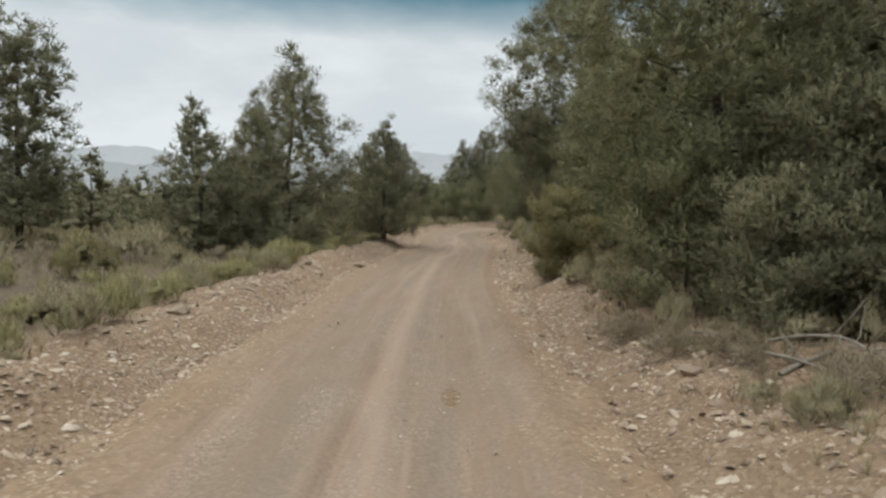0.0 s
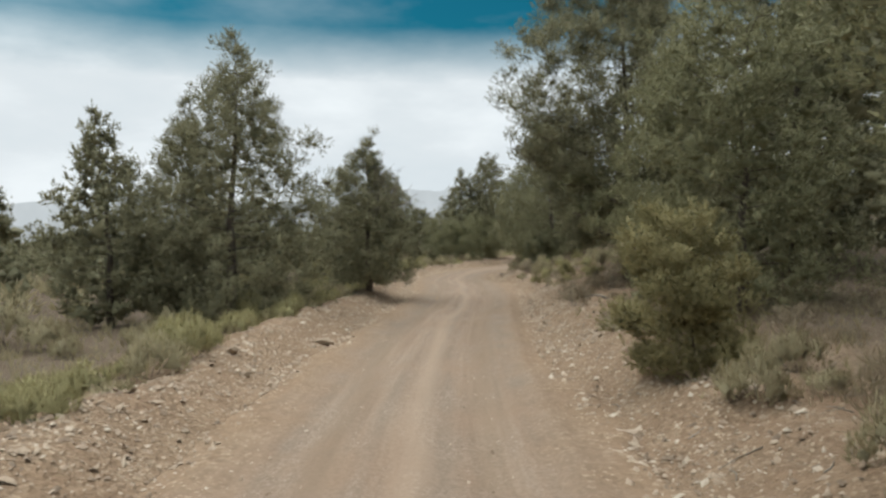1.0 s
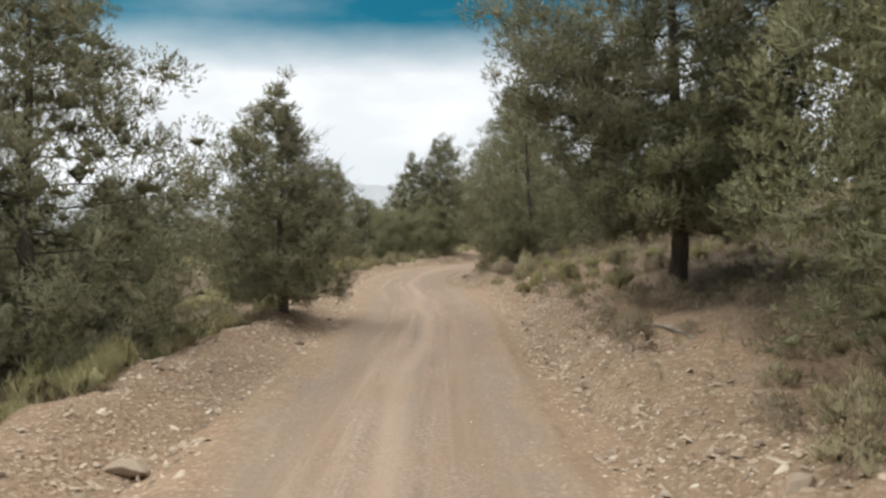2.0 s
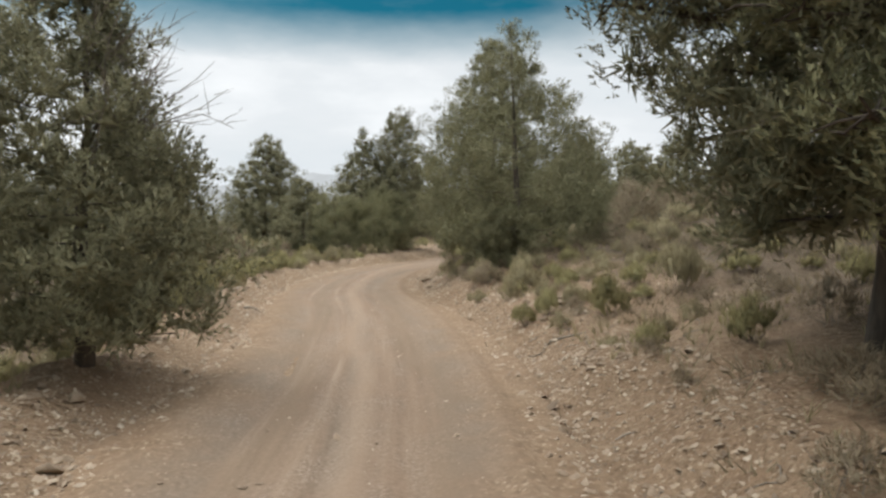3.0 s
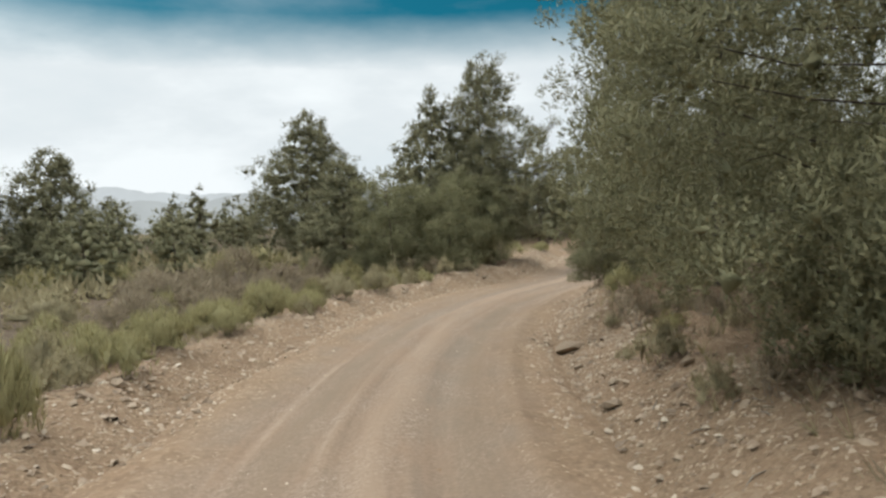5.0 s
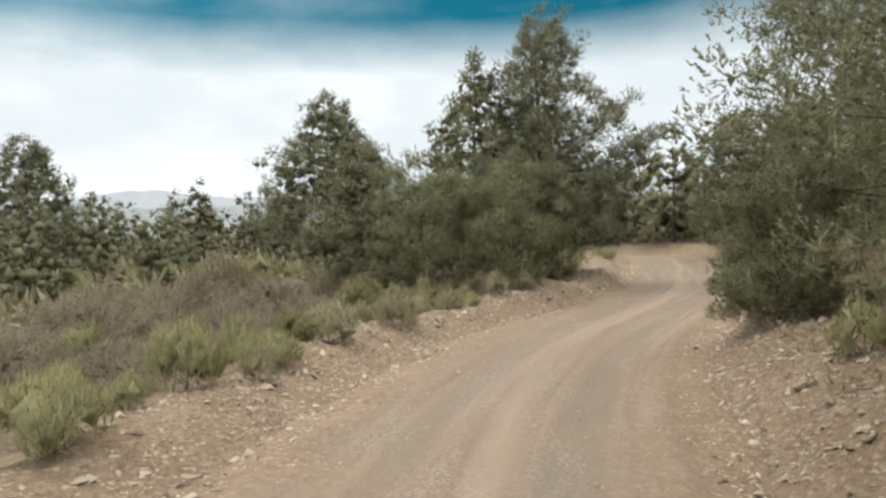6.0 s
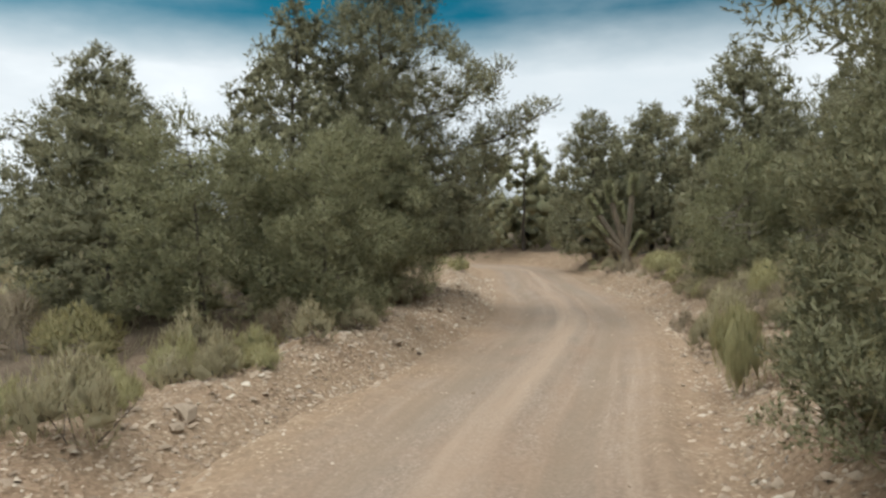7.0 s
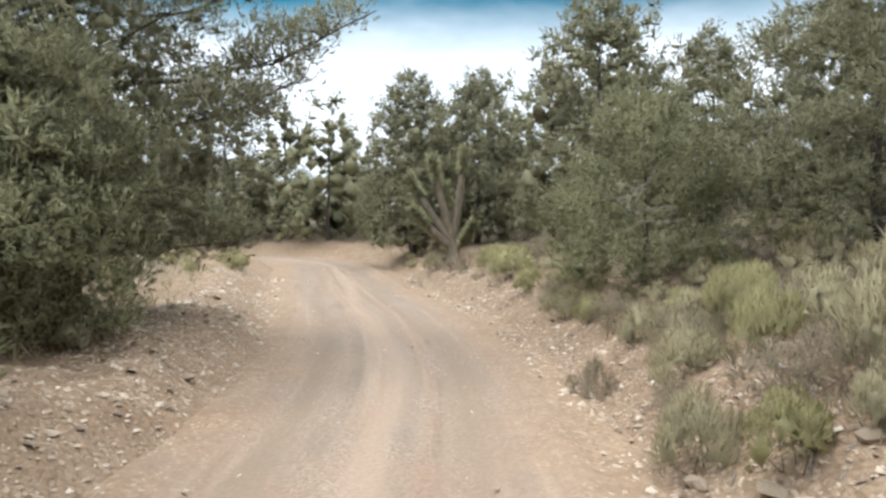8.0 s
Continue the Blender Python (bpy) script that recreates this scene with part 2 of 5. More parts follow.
def mesh_of(name, verts, faces, material, smooth=False, uv=None, normals=None):
    """A mesh from arrays; faces is a list of (n, 3) or (n, 4) index arrays."""
    me = bpy.data.meshes.new(name)
    verts = np.asarray(verts, dtype=np.float32)
    faces = [np.asarray(f, dtype=np.int32) for f in faces if len(f)]
    loops = np.concatenate([f.ravel() for f in faces])
    sizes = np.concatenate([np.full(len(f), f.shape[1], dtype=np.int32) for f in faces])
    me.vertices.add(len(verts))
    me.vertices.foreach_set("co", verts.ravel())
    me.loops.add(len(loops))
    me.loops.foreach_set("vertex_index", loops)
    me.polygons.add(len(sizes))
    starts = np.concatenate(([0], np.cumsum(sizes)[:-1])).astype(np.int32)
    me.polygons.foreach_set("loop_start", starts)
    if smooth:
        me.polygons.foreach_set("use_smooth", np.ones(len(sizes), dtype=bool))
    if uv is not None:
        layer = me.uv_layers.new(name="across_along")
        layer.data.foreach_set("uv", np.asarray(uv, dtype=np.float32)[loops].ravel())
    me.materials.append(material)
    me.update(calc_edges=True)
    me.validate()
    if normals is not None:  # leaves shaded as tufts
        me.attributes.new("custom_normal", "FLOAT_VECTOR", "POINT").data.foreach_set("vector", np.ascontiguousarray(normals, np.float32).ravel())
    return me


def part_of(name, me, parent, label=""):
    ob = new(name, me)
    ob.parent = parent
    return tagged(ob, label)


def hash2(ix, iy, seed):
    v = np.sin(ix * 127.1 + iy * 311.7 + seed * 74.7) * 43758.5453
    return v - np.floor(v)


def vnoise(x, y, seed=0):
    x, y = np.asarray(x, float), np.asarray(y, float)
    ix, iy = np.floor(x), np.floor(y)
    fx, fy = x - ix, y - iy
    fx, fy = fx * fx * (3 - 2 * fx), fy * fy * (3 - 2 * fy)
    a, b = hash2(ix, iy, seed), hash2(ix + 1, iy, seed)
    c, d = hash2(ix, iy + 1, seed), hash2(ix + 1, iy + 1, seed)
    return (a * (1 - fx) + b * fx) * (1 - fy) + (c * (1 - fx) + d * fx) * fy


def fbm(x, y, seed=0, octaves=4):
    return sum((vnoise(x * 2 ** k, y * 2 ** k, seed + k) - 0.5) / 2 ** k for k in range(octaves))


def sstep(a, b, x):
    u = np.clip((np.asarray(x, float) - a) / (b - a), 0, 1)
    return u * u * (3 - 2 * u)


# ---- the lie of the land ----
CENTRE = [(-0.5, -40), (-0.5, -20), (-0.5, -6), (-0.5, 2), (-0.52, 9), (-0.45, 15), (-0.2, 20), (0.2, 25), (0.6, 30), (0.7, 35), (0.5, 40), (1.05, 45),
          (2.4, 50), (4.5, 54.35), (6.55, 58.6), (8.1, 63.1), (9.3, 68), (10.8, 73.5), (11.9, 78.5), (11.3, 83), (8.6, 86.5), (4, 89.2), (-4, 92), (-20, 97), (-40, 104), (-60, 108)]


def smooth_line(points, step=0.2):
    p = np.array(points, float)
    out = []
    for i in range(1, len(p) - 2):
        n = max(2, int(np.linalg.norm(p[i + 1] - p[i]) / step))
        u = np.linspace(0, 1, n, endpoint=False)[:, None]
        a, b, c, d = p[i - 1], p[i], p[i + 1], p[i + 2]
        out.append(0.5 * (2 * b + (c - a) * u + (2 * a - 5 * b + 4 * c - d) * u ** 2 + (3 * b - a - 3 * c + d) * u ** 3))
    return np.concatenate(out)


LINE = smooth_line(CENTRE)
TANG = np.gradient(LINE, axis=0)
TANG /= np.linalg.norm(TANG, axis=1)[:, None]
ARC = np.concatenate(([0], np.cumsum(np.linalg.norm(np.diff(LINE, axis=0), axis=1))))
HALF = 1.95


def road_coords(x, y):
    """Signed distance from the road's middle (right is plus) and the nearest index on it."""
    x, y = np.atleast_1d(np.asarray(x, float)), np.atleast_1d(np.asarray(y, float))
    d, idx = np.empty(len(x)), np.empty(len(x), int)
    for i in range(0, len(x), 4000):
        dx, dy = x[i:i + 4000, None] - LINE[None, :, 0], y[i:i + 4000, None] - LINE[None, :, 1]
        q = dx * dx + dy * dy
        k = q.argmin(1)
        idx[i:i + 4000] = k
        r = np.arange(len(k))
        side = dx[r, k] * TANG[k, 1] - dy[r, k] * TANG[k, 0]
        d[i:i + 4000] = np.sign(side) * np.sqrt(q[r, k])
    return d, idx


def road_level(yc):
    return -0.10 - 0.06 * sstep(8, 18, yc) + 0.06 * sstep(24, 36, yc) - 0.02 * sstep(55, 70, yc)


def height(x, y, under=True):
    """Ground height. under: sunk beneath the road's own surface."""
    x, y = np.atleast_1d(np.asarray(x, float)), np.atleast_1d(np.asarray(y, float))
    d, k = road_coords(x, y)
    yc = LINE[k, 1]
    base = road_level(yc)
    wob = 0.35 * fbm(x * 0.4, y * 0.4, 3)
    near = HALF - 0.4 * sstep(51, 55, yc) * (1 - sstep(62, 67, yc))
    left = np.maximum(-d - near - wob, 0)
    right = np.maximum(d - HALF - wob, 0)
    rough = fbm(x * 1.1, y * 1.1, 11, 5)
    hl = 0.30 * sstep(0, 0.95, left) - 0.38 * sstep(1.1, 2.3, left) * (1 - 0.9 * sstep(51, 56, yc)) + 0.12 * sstep(0, 0.8, left) * sstep(51, 56, yc) - 0.5 * sstep(4, 40, left)
    slope = 0.10 + 0.155 * sstep(20, 30, yc) - 0.10 * sstep(62, 72, yc)
    reach = 12 * (1 - np.exp(-np.maximum(right - 0.7, 0) / 12))
    hr = (0.30 + 0.1 * sstep(18, 28, yc)) * sstep(0, 0.85, right) + slope * reach
    out = np.maximum(left, right)
    z = base + hl + hr + rough * (0.05 + 0.16 * sstep(0.1, 1.2, out)) + 0.05 * fbm(x * 5, y * 5, 5, 3) * sstep(0.05, 0.6, out)
    z += fbm(x * 0.02, y * 0.02, 21) * 5 * sstep(30, 160, out)
    if under:
        z -= 0.07 * (1 - sstep(-0.12, 0.06, np.maximum(-d - near, d - HALF) - wob))
    return z


def ground_z(x, y):
    return float(height(x, y)[0])


def graded(lo, hi, fine_lo, fine_hi, step, grow=1.13):
    mid = list(np.arange(fine_lo, fine_hi, step))
    up, s = [mid[-1]], step
    while up[-1] < hi:
        s *= grow
        up.append(up[-1] + s)
    dn, s = [mid[0]], step
    while dn[-1] > lo:
        s *= grow
        dn.append(dn[-1] - s)
    return np.array(dn[:0:-1] + mid + up[1:])


def build_ground():
    gx, gy = graded(-4200, 4200, -7, 13, 0.19), graded(-4200, 4200, 3, 64, 0.23)
    X, Y = np.meshgrid(gx, gy)
    z = height(X.ravel(), Y.ravel())
    n, m = len(gx), len(gy)
    i = np.arange(n * m).reshape(m, n)
    q = np.stack([i[:-1, :-1], i[:-1, 1:], i[1:, 1:], i[1:, :-1]], -1).reshape(-1, 4)
    me = mesh_of("ground", np.column_stack([X.ravel(), Y.ravel(), z]), [q], SOIL, True, np.column_stack([road_coords(X.ravel(), Y.ravel())[0], Y.ravel()]))
    tagged(new("ground", me), "dry stony brown soil with pale gravel", "ground", kind="structure")


def build_road():
    a = np.linspace(-HALF - 0.45, HALF + 0.45, 61)
    L, T, S = LINE, TANG, ARC
    X = L[:, 0:1] + a[None] * T[:, 1:2]
    Y = L[:, 1:2] - a[None] * T[:, 0:1]
    A, SS = np.broadcast_to(a, X.shape), np.broadcast_to(S[:, None], X.shape)
    z = np.broadcast_to(road_level(L[:, 1])[:, None], X.shape).copy()
    drift = 0.12 * (vnoise(SS * 0.12, SS * 0 + 3.0, 9) - 0.5)
    for c, w, dep in ((-0.95, 0.2, 0.045), (0.62, 0.2, 0.045), (-0.28, 0.09, -0.045), (0.1, 0.08, -0.035), (1.35, 0.12, -0.05), (-1.55, 0.13, -0.035)):
        z -= dep * np.exp(-((A - c - drift) / w) ** 2) * (0.6 + 0.8 * vnoise(SS * 0.3, A * 0 + c, 4))
    z += 0.035 * fbm(X * 0.9, Y * 0.9, 31, 2) + 0.014 * fbm(A * 5, SS * 0.25, 8, 2)
    z += 0.01
    z -= 0.16 * sstep(HALF - 0.1, HALF + 0.42, np.abs(A) - 0.2 * fbm(X * 0.7, Y * 0.7, 15))
    m, n = X.shape
    i = np.arange(n * m).reshape(m, n)
    q = np.stack([i[:-1, :-1], i[:-1, 1:], i[1:, 1:], i[1:, :-1]], -1).reshape(-1, 4)
    me = mesh_of("road", np.column_stack([X.ravel(), Y.ravel(), z.ravel()]), [q], ROAD, True, np.column_stack([A.ravel(), SS.ravel()]))
    tagged(new("road", me), "graded tan dirt road with faint wheel ruts", "dirt road", kind="structure")


def build_backdrop():
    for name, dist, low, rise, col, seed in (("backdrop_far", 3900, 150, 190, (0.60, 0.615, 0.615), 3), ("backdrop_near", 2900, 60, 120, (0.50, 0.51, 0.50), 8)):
        a = np.linspace(-math.pi, math.pi, 900)
        top = low + rise * (0.5 + 0.9 * fbm(a * 5 + 40, a * 0 + seed, seed, 6))
        v = np.concatenate([np.column_stack([dist * np.sin(a), dist * np.cos(a), a * 0 - 200]), np.column_stack([dist * 1.03 * np.sin(a), dist * 1.03 * np.cos(a), top])])
        i = np.arange(len(a) - 1)
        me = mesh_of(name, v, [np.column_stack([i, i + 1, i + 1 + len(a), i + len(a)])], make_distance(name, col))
        tagged(new(name, me), "pale mountain ridge on the horizon with haze painted in", "mountains", kind="structure")


build_ground()
build_road()
build_backdrop()

# ---- plants ----


def unit(v):
    return v / np.maximum(np.linalg.norm(v, axis=-1, keepdims=True), 1e-9)


def tube(points, radii, sides=6):
    """Vertices and quads of a tapered tube along points."""
    p, r = np.asarray(points, float), np.asarray(radii, float)
    t = unit(np.gradient(p, axis=0))
    ref = np.where(np.abs(t[:, 2:3]) > 0.9, np.array([[1.0, 0, 0]]), np.array([[0, 0, 1.0]]))
    u = unit(np.cross(t, ref))
    w = np.cross(t, u)
    ang = np.linspace(0, 2 * math.pi, sides, endpoint=False)
    ring = p[:, None] + r[:, None, None] * (np.cos(ang)[None, :, None] * u[:, None] + np.sin(ang)[None, :, None] * w[:, None])
    n = len(p)
    i = np.arange(n * sides).reshape(n, sides)
    q = np.stack([i[:-1], np.roll(i[:-1], -1, 1), np.roll(i[1:], -1, 1), i[1:]], -1).reshape(-1, 4)
    return ring.reshape(-1, 3), q


def join(pieces):
    vs, fs, off = [], [], 0
    for v, f in pieces:
        vs.append(v)
        fs.append(f + off)
        off += len(v)
    return np.concatenate(vs), np.concatenate(fs)


def along(p, t):
    s = np.linspace(0, 1, len(p))
    return np.array([np.interp(t, s, p[:, k]) for k in range(3)])


def brushes(r, centre, axis, count, twig, length, width, flare=0.9):
    """Needle brushes: count slim triangles set along a short twig at each centre."""
    n = len(centre)
    a = unit(np.repeat(axis, count, 0))
    c = np.repeat(centre, count, 0) + a * twig * r.uniform(0, 1, (n * count, 1))
    w = unit(a + flare * unit(r.normal(size=(n * count, 3))))
    side = unit(np.cross(w, r.normal(size=w.shape))) * width * r.uniform(0.7, 1.35, (n * count, 1))
    tip = c + w * length * r.uniform(0.7, 1.25, (n * count, 1))
    v = np.stack([c - side, c + side, tip], 1).reshape(-1, 3)
    return v, np.arange(len(v)).reshape(-1, 3)


def facing(v, f, n):
    """Turn each loose triangle so that its front looks along n, its tuft's outward way; v runs three by three."""
    p = v.reshape(-1, 3, 3)
    geo = np.cross(p[:, 1] - p[:, 0], p[:, 2] - p[:, 0])
    back = np.einsum("ij,ij->i", geo, n) < 0
    f = f.copy()
    f[back] = f[back][:, [0, 2, 1]]
    return f, np.repeat(unit(n), 3, 0)


def crown_width(style, u):
    if style == "cone":
        return min(1.0, 1.7 * (1 - u)) * (0.8 + 0.2 * min(u / 0.12, 1.0)) + 0.02
    if style == "round":
        return math.sqrt(max(0.0, 1 - (1.75 * u - 0.72) ** 2 / 1.35)) * (1 - 0.25 * u)
    if style == "flame":
        return (0.78 + 0.22 * min(u / 0.25, 1.0)) * (1 - u ** 1.7) ** 0.8 + 0.05
    return min(1.0, max(0.12, 0.55 + 0.62 * math.sin(math.pi * u) - 0.42 * u))


KNOT = np.array([(1, 0, 0), (-1, 0, 0), (0, 1, 0), (0, -1, 0), (0, 0, 1), (0, 0, -1)], float)
KNOT_F = np.array([(0, 2, 4), (2, 1, 4), (1, 3, 4), (3, 0, 4), (2, 0, 5), (1, 2, 5), (3, 1, 5), (0, 3, 5)])


def clumps(r, centre, size, flat=0.85, rough=0.2):
    """Knots of twigs and old needles, one for each place, with their outward ways."""
    n = len(centre)
    way = KNOT[None] + rough * r.normal(size=(n, 6, 3))
    v = centre[:, None] + way * size[:, None, None] * (1 + rough * r.normal(size=(n, 6, 1))) * np.array([1, 1, flat])
    return v.reshape(-1, 3), (KNOT_F[None] + 6 * np.arange(n)[:, None, None]).reshape(-1, 3), unit(way.reshape(-1, 3))


def tree_meshes(seed, h, rad, style, leaf, limbs=46, pads=5, shell=120, heart=90, fingers=18, needles=6, bare=0.05, twig=0.13, length=0.06, width=0.009, flare=0.8, gap=0.18,
                puff=1.0, one_sided=None, lift=0.12, upright=0.6, limb_sides=5, limb_thick=0.14, rough=0.3, knot=0.2, inner=0.34, sheaves=28, sheaf=(0.13, 0.0125)):
    """Trunk with limbs, and a crown of needled twig ends on rounded pads, for a tree h metres tall and rad metres wide to a side."""
    r = np.random.default_rng(seed)
    zz = np.linspace(-0.25, h * 0.97, 12)
    bend = np.column_stack([0.035 * h * 0.2 * r.normal(size=12).cumsum(), 0.035 * h * 0.2 * r.normal(size=12).cumsum(), zz])
    bend[:, :2] -= bend[1, :2]
    r0 = 0.022 * h * (0.8 + 0.3 * r.random())
    tv, tf = tube(bend, np.linspace(1, 0.06, 12) ** 1.5 * r0, 8)

    def lean(az, u):
        return 1 + one_sided[1] * math.cos(az - one_sided[0]) * min(1.0, max(0.0, (u - 0.25) / 0.2)) if one_sided else 1.0

    pieces, cs, size, out = [], [], [], []
    big = puff * rad ** 0.45
    for i in range(limbs):
        u = (i + r.random()) / limbs
        z = h * (bare + (0.95 - bare) * u)
        base = np.array([np.interp(z, zz, bend[:, k]) for k in range(3)])
        az = i * 2.399 + r.normal() * 0.5
        reach = (rad * crown_width(style, u) * (r.uniform(0.8, 1.06) if r.random() > gap else r.uniform(0.45, 0.7)) + 0.04) * lean(az, u)
        rise = lift * (0.3 + 0.7 * u) + max(0.07, (0.10 + 0.40 * u + 0.12 * r.normal()) if style != "cone" else (0.08 + 0.28 * u + 0.10 * r.normal()))
        t = np.linspace(0, 1, 7)[:, None]
        way = np.array([[math.cos(az), math.sin(az), 0.0]])
        p = base + way * reach * t + np.array([[0, 0, 1.0]]) * reach * (rise * t ** 1.5 - 0.08 * t) + np.cumsum(r.normal(size=(7, 3)) * 0.04 * reach, 0) * t
        pieces.append(tube(p[:6:2], (np.linspace(1, 0.15, 7)[:6:2] * max(0.007, r0 * limb_thick * (1 - 0.7 * u))), limb_sides))
        share = min(1.0, reach / max(rad, 0.1))
        k = max(2, int(round(pads * (0.3 + 0.8 * share))))
        for j in range(k):
            tt = 0.42 + 0.56 * (j + r.random()) / k
            lump = big * r.uniform(0.13, 0.26) * (0.55 + 0.45 * share)
            cs.append(along(p, tt) + r.normal(size=3) * np.array([1, 1, 0.6]) * 0.14 * rad ** 0.6 * (0.3 + 0.7 * share))
            size.append(lump)
            out.append(way[0] + np.array([0, 0, 0.2]))
    # boughs that close the crown's lumpy outside
    lobes = unit(r.normal(size=(9, 3)) * np.array([1, 1, 0.7]))
    for i in range(shell):
        u = 1 - math.sqrt(r.uniform(0.0, 1.0)) if style == "cone" else r.uniform(0.0, 0.97)
        az = r.uniform(0, 6.283)
        way = np.array([math.cos(az), math.sin(az), 1.6 * u - 0.8])
        bulge = 0.72 + 0.34 * float(np.max(np.clip(lobes @ way / np.linalg.norm(way), 0, 1) ** 4))
        if bulge < 0.72 + 0.34 * gap * 0.8:
            continue
        reach = rad * crown_width(style, u) * bulge * r.uniform(0.7, 1.0) ** 0.7 * lean(az, u)
        z = h * (bare + (0.95 - bare) * u) + lift * reach * 0.5
        cs.append(np.array([np.interp(z, zz, bend[:, k]) for k in range(2)] + [z]) + np.array([math.cos(az), math.sin(az), 0.0]) * reach)
        size.append(big * r.uniform(0.12, 0.25) * (0.45 + 0.55 * crown_width(style, u)))
        out.append(np.array([math.cos(az), math.sin(az), 0.3]))
    n_out = len(cs)
    # old shaded foliage close round the trunk and limbs
    for i in range(heart):
        u, az = r.uniform(0.0, 0.9) ** 1.15, r.uniform(0, 6.283)
        reach = rad * crown_width(style, u) * math.sqrt(r.uniform(0.02, 0.5)) * lean(az, u)
        z = h * (bare + (0.95 - bare) * u) + lift * reach * 0.5
        cs.append(np.array([np.interp(z, zz, bend[:, k]) for k in range(2)] + [z]) + np.array([math.cos(az), math.sin(az), 0.0]) * reach)
        size.append(big * r.uniform(0.16, 0.27) * (0.3 + 0.7 * crown_width(style, u)))
        out.append(np.array([math.cos(az), math.sin(az), 0.3]))
    cs, size, out = np.array(cs), np.array(size), unit(np.array(out))
    many = np.maximum(3, fingers * (size / (0.18 * big)) ** 1.5 * r.uniform(0.7, 1.3, len(size))).astype(int)
    many[n_out:] = many[n_out:] // 4
    k = np.repeat(np.arange(len(cs)), many)
    d = unit(r.normal(size=(len(k), 3)) + 0.45 * out[k] + np.array([[0, 0, 0.3]]))
    at = cs[k] + d * (size[k] * r.uniform(0.6, 1.0, len(k)))[:, None] * np.array([[1, 1, 0.85]])
    axis = unit(d * 0.6 + 0.25 * out[k] + np.array([[0, 0, upright]]) + 0.2 * r.normal(size=d.shape))
    v, f = brushes(r, at, axis, needles, twig, length, width, flare)
    f, shade = facing(v, f, np.repeat(unit(0.75 * d + 0.55 * out[k] + np.array([[0, 0, 0.25]])), needles, 0) + 0.22 * r.normal(size=(len(v) // 3, 3)))
    # shoots inside each pad, and the knot of twigs that bears them
    k = np.repeat(np.arange(len(cs)), sheaves)
    d = unit(r.normal(size=(len(k), 3)))
    v2, f2 = brushes(r, cs[k] + d * (size[k] * r.uniform(0.0, 0.55, len(k)))[:, None], d + np.array([[0, 0, 0.3]]), 1, 0.02, sheaf[0], sheaf[1], 0.5)
    f2, s2 = facing(v2, f2, unit(0.6 * d + 0.7 * out[k] + np.array([[0, 0, 0.25]])) + 0.22 * r.normal(size=d.shape))
    v, f, shade = np.concatenate([v, v2]), np.concatenate([f, f2 + len(v)]), np.concatenate([shade, s2])
    v2, f2, s2 = clumps(r, cs, size * np.where(np.arange(len(cs)) < n_out, knot, inner), 0.85, rough)
    s2 = unit(s2 + 0.7 * np.repeat(out, 6, 0) + 0.4 * r.normal(size=s2.shape))
    v, f, shade = np.concatenate([v, v2]), np.concatenate([f, f2 + len(v)]), np.concatenate([shade, s2])
    f = f[v[f][:, :, 2].min(1) > 0.03]
    bv, bf = join(pieces)
    return mesh_of("trunk", tv, [tf], BARK, True), mesh_of("branchwork", bv, [bf], BARK, True), mesh_of("crown", v, [f], leaf, True, normals=shade)


def stand(ob, x, y, turn=0.0, s=1.0, sink=0.04):
    ob.matrix_basis = Matrix.LocRotScale((x, y, ground_z(x, y) - sink), Euler((0, 0, turn)), (s, s, s))
    return ob


def plant_tree(name, meshes, x, y, turn=0.0, scale=1.0, label="", category="tree", group=""):
    ob = tagged(stand(new(name), x, y, turn, scale), label, category, group)
    part_of("trunk", meshes[0], ob)
    tagged(part_of("branchwork", meshes[1], ob), kind="stuff")
    part_of("crown", meshes[2], ob)
    return ob


def dead_spray(seed, start, way, reach, count, thick=0.012):
    """A fan of bare dead twigs from a point: one mesh."""
    r = np.random.default_rng(seed)
    pieces = []
    for i in range(count):
        w = unit(np.array(way, float) + 0.38 * r.normal(size=3))
        ln = reach * r.uniform(0.55, 1.1)
        t = np.linspace(0, 1, 6)[:, None]
        p = np.array(start) + np.array([0, 0, 0.35 * r.normal()]) * 0.5 + w * ln * t + np.cumsum(r.normal(size=(6, 3)) * 0.05 * ln, 0) * t
        pieces.append(tube(p, np.linspace(1, 0.25, 6) * thick, 4))
        for j in range(5):
            q = along(p, r.uniform(0.3, 0.95))
            w2 = unit(w + 0.8 * r.normal(size=3))
            l2 = ln * r.uniform(0.15, 0.35)
            pts = q + w2 * l2 * np.linspace(0, 1, 4)[:, None] + np.cumsum(r.normal(size=(4, 3)) * 0.05 * l2, 0)
            pieces.append(tube(pts, np.linspace(1, 0.3, 4) * thick * 0.45, 3))
    v, f = join(pieces)
    return mesh_of("dead_limb", v, [f], DEADWOOD, True)


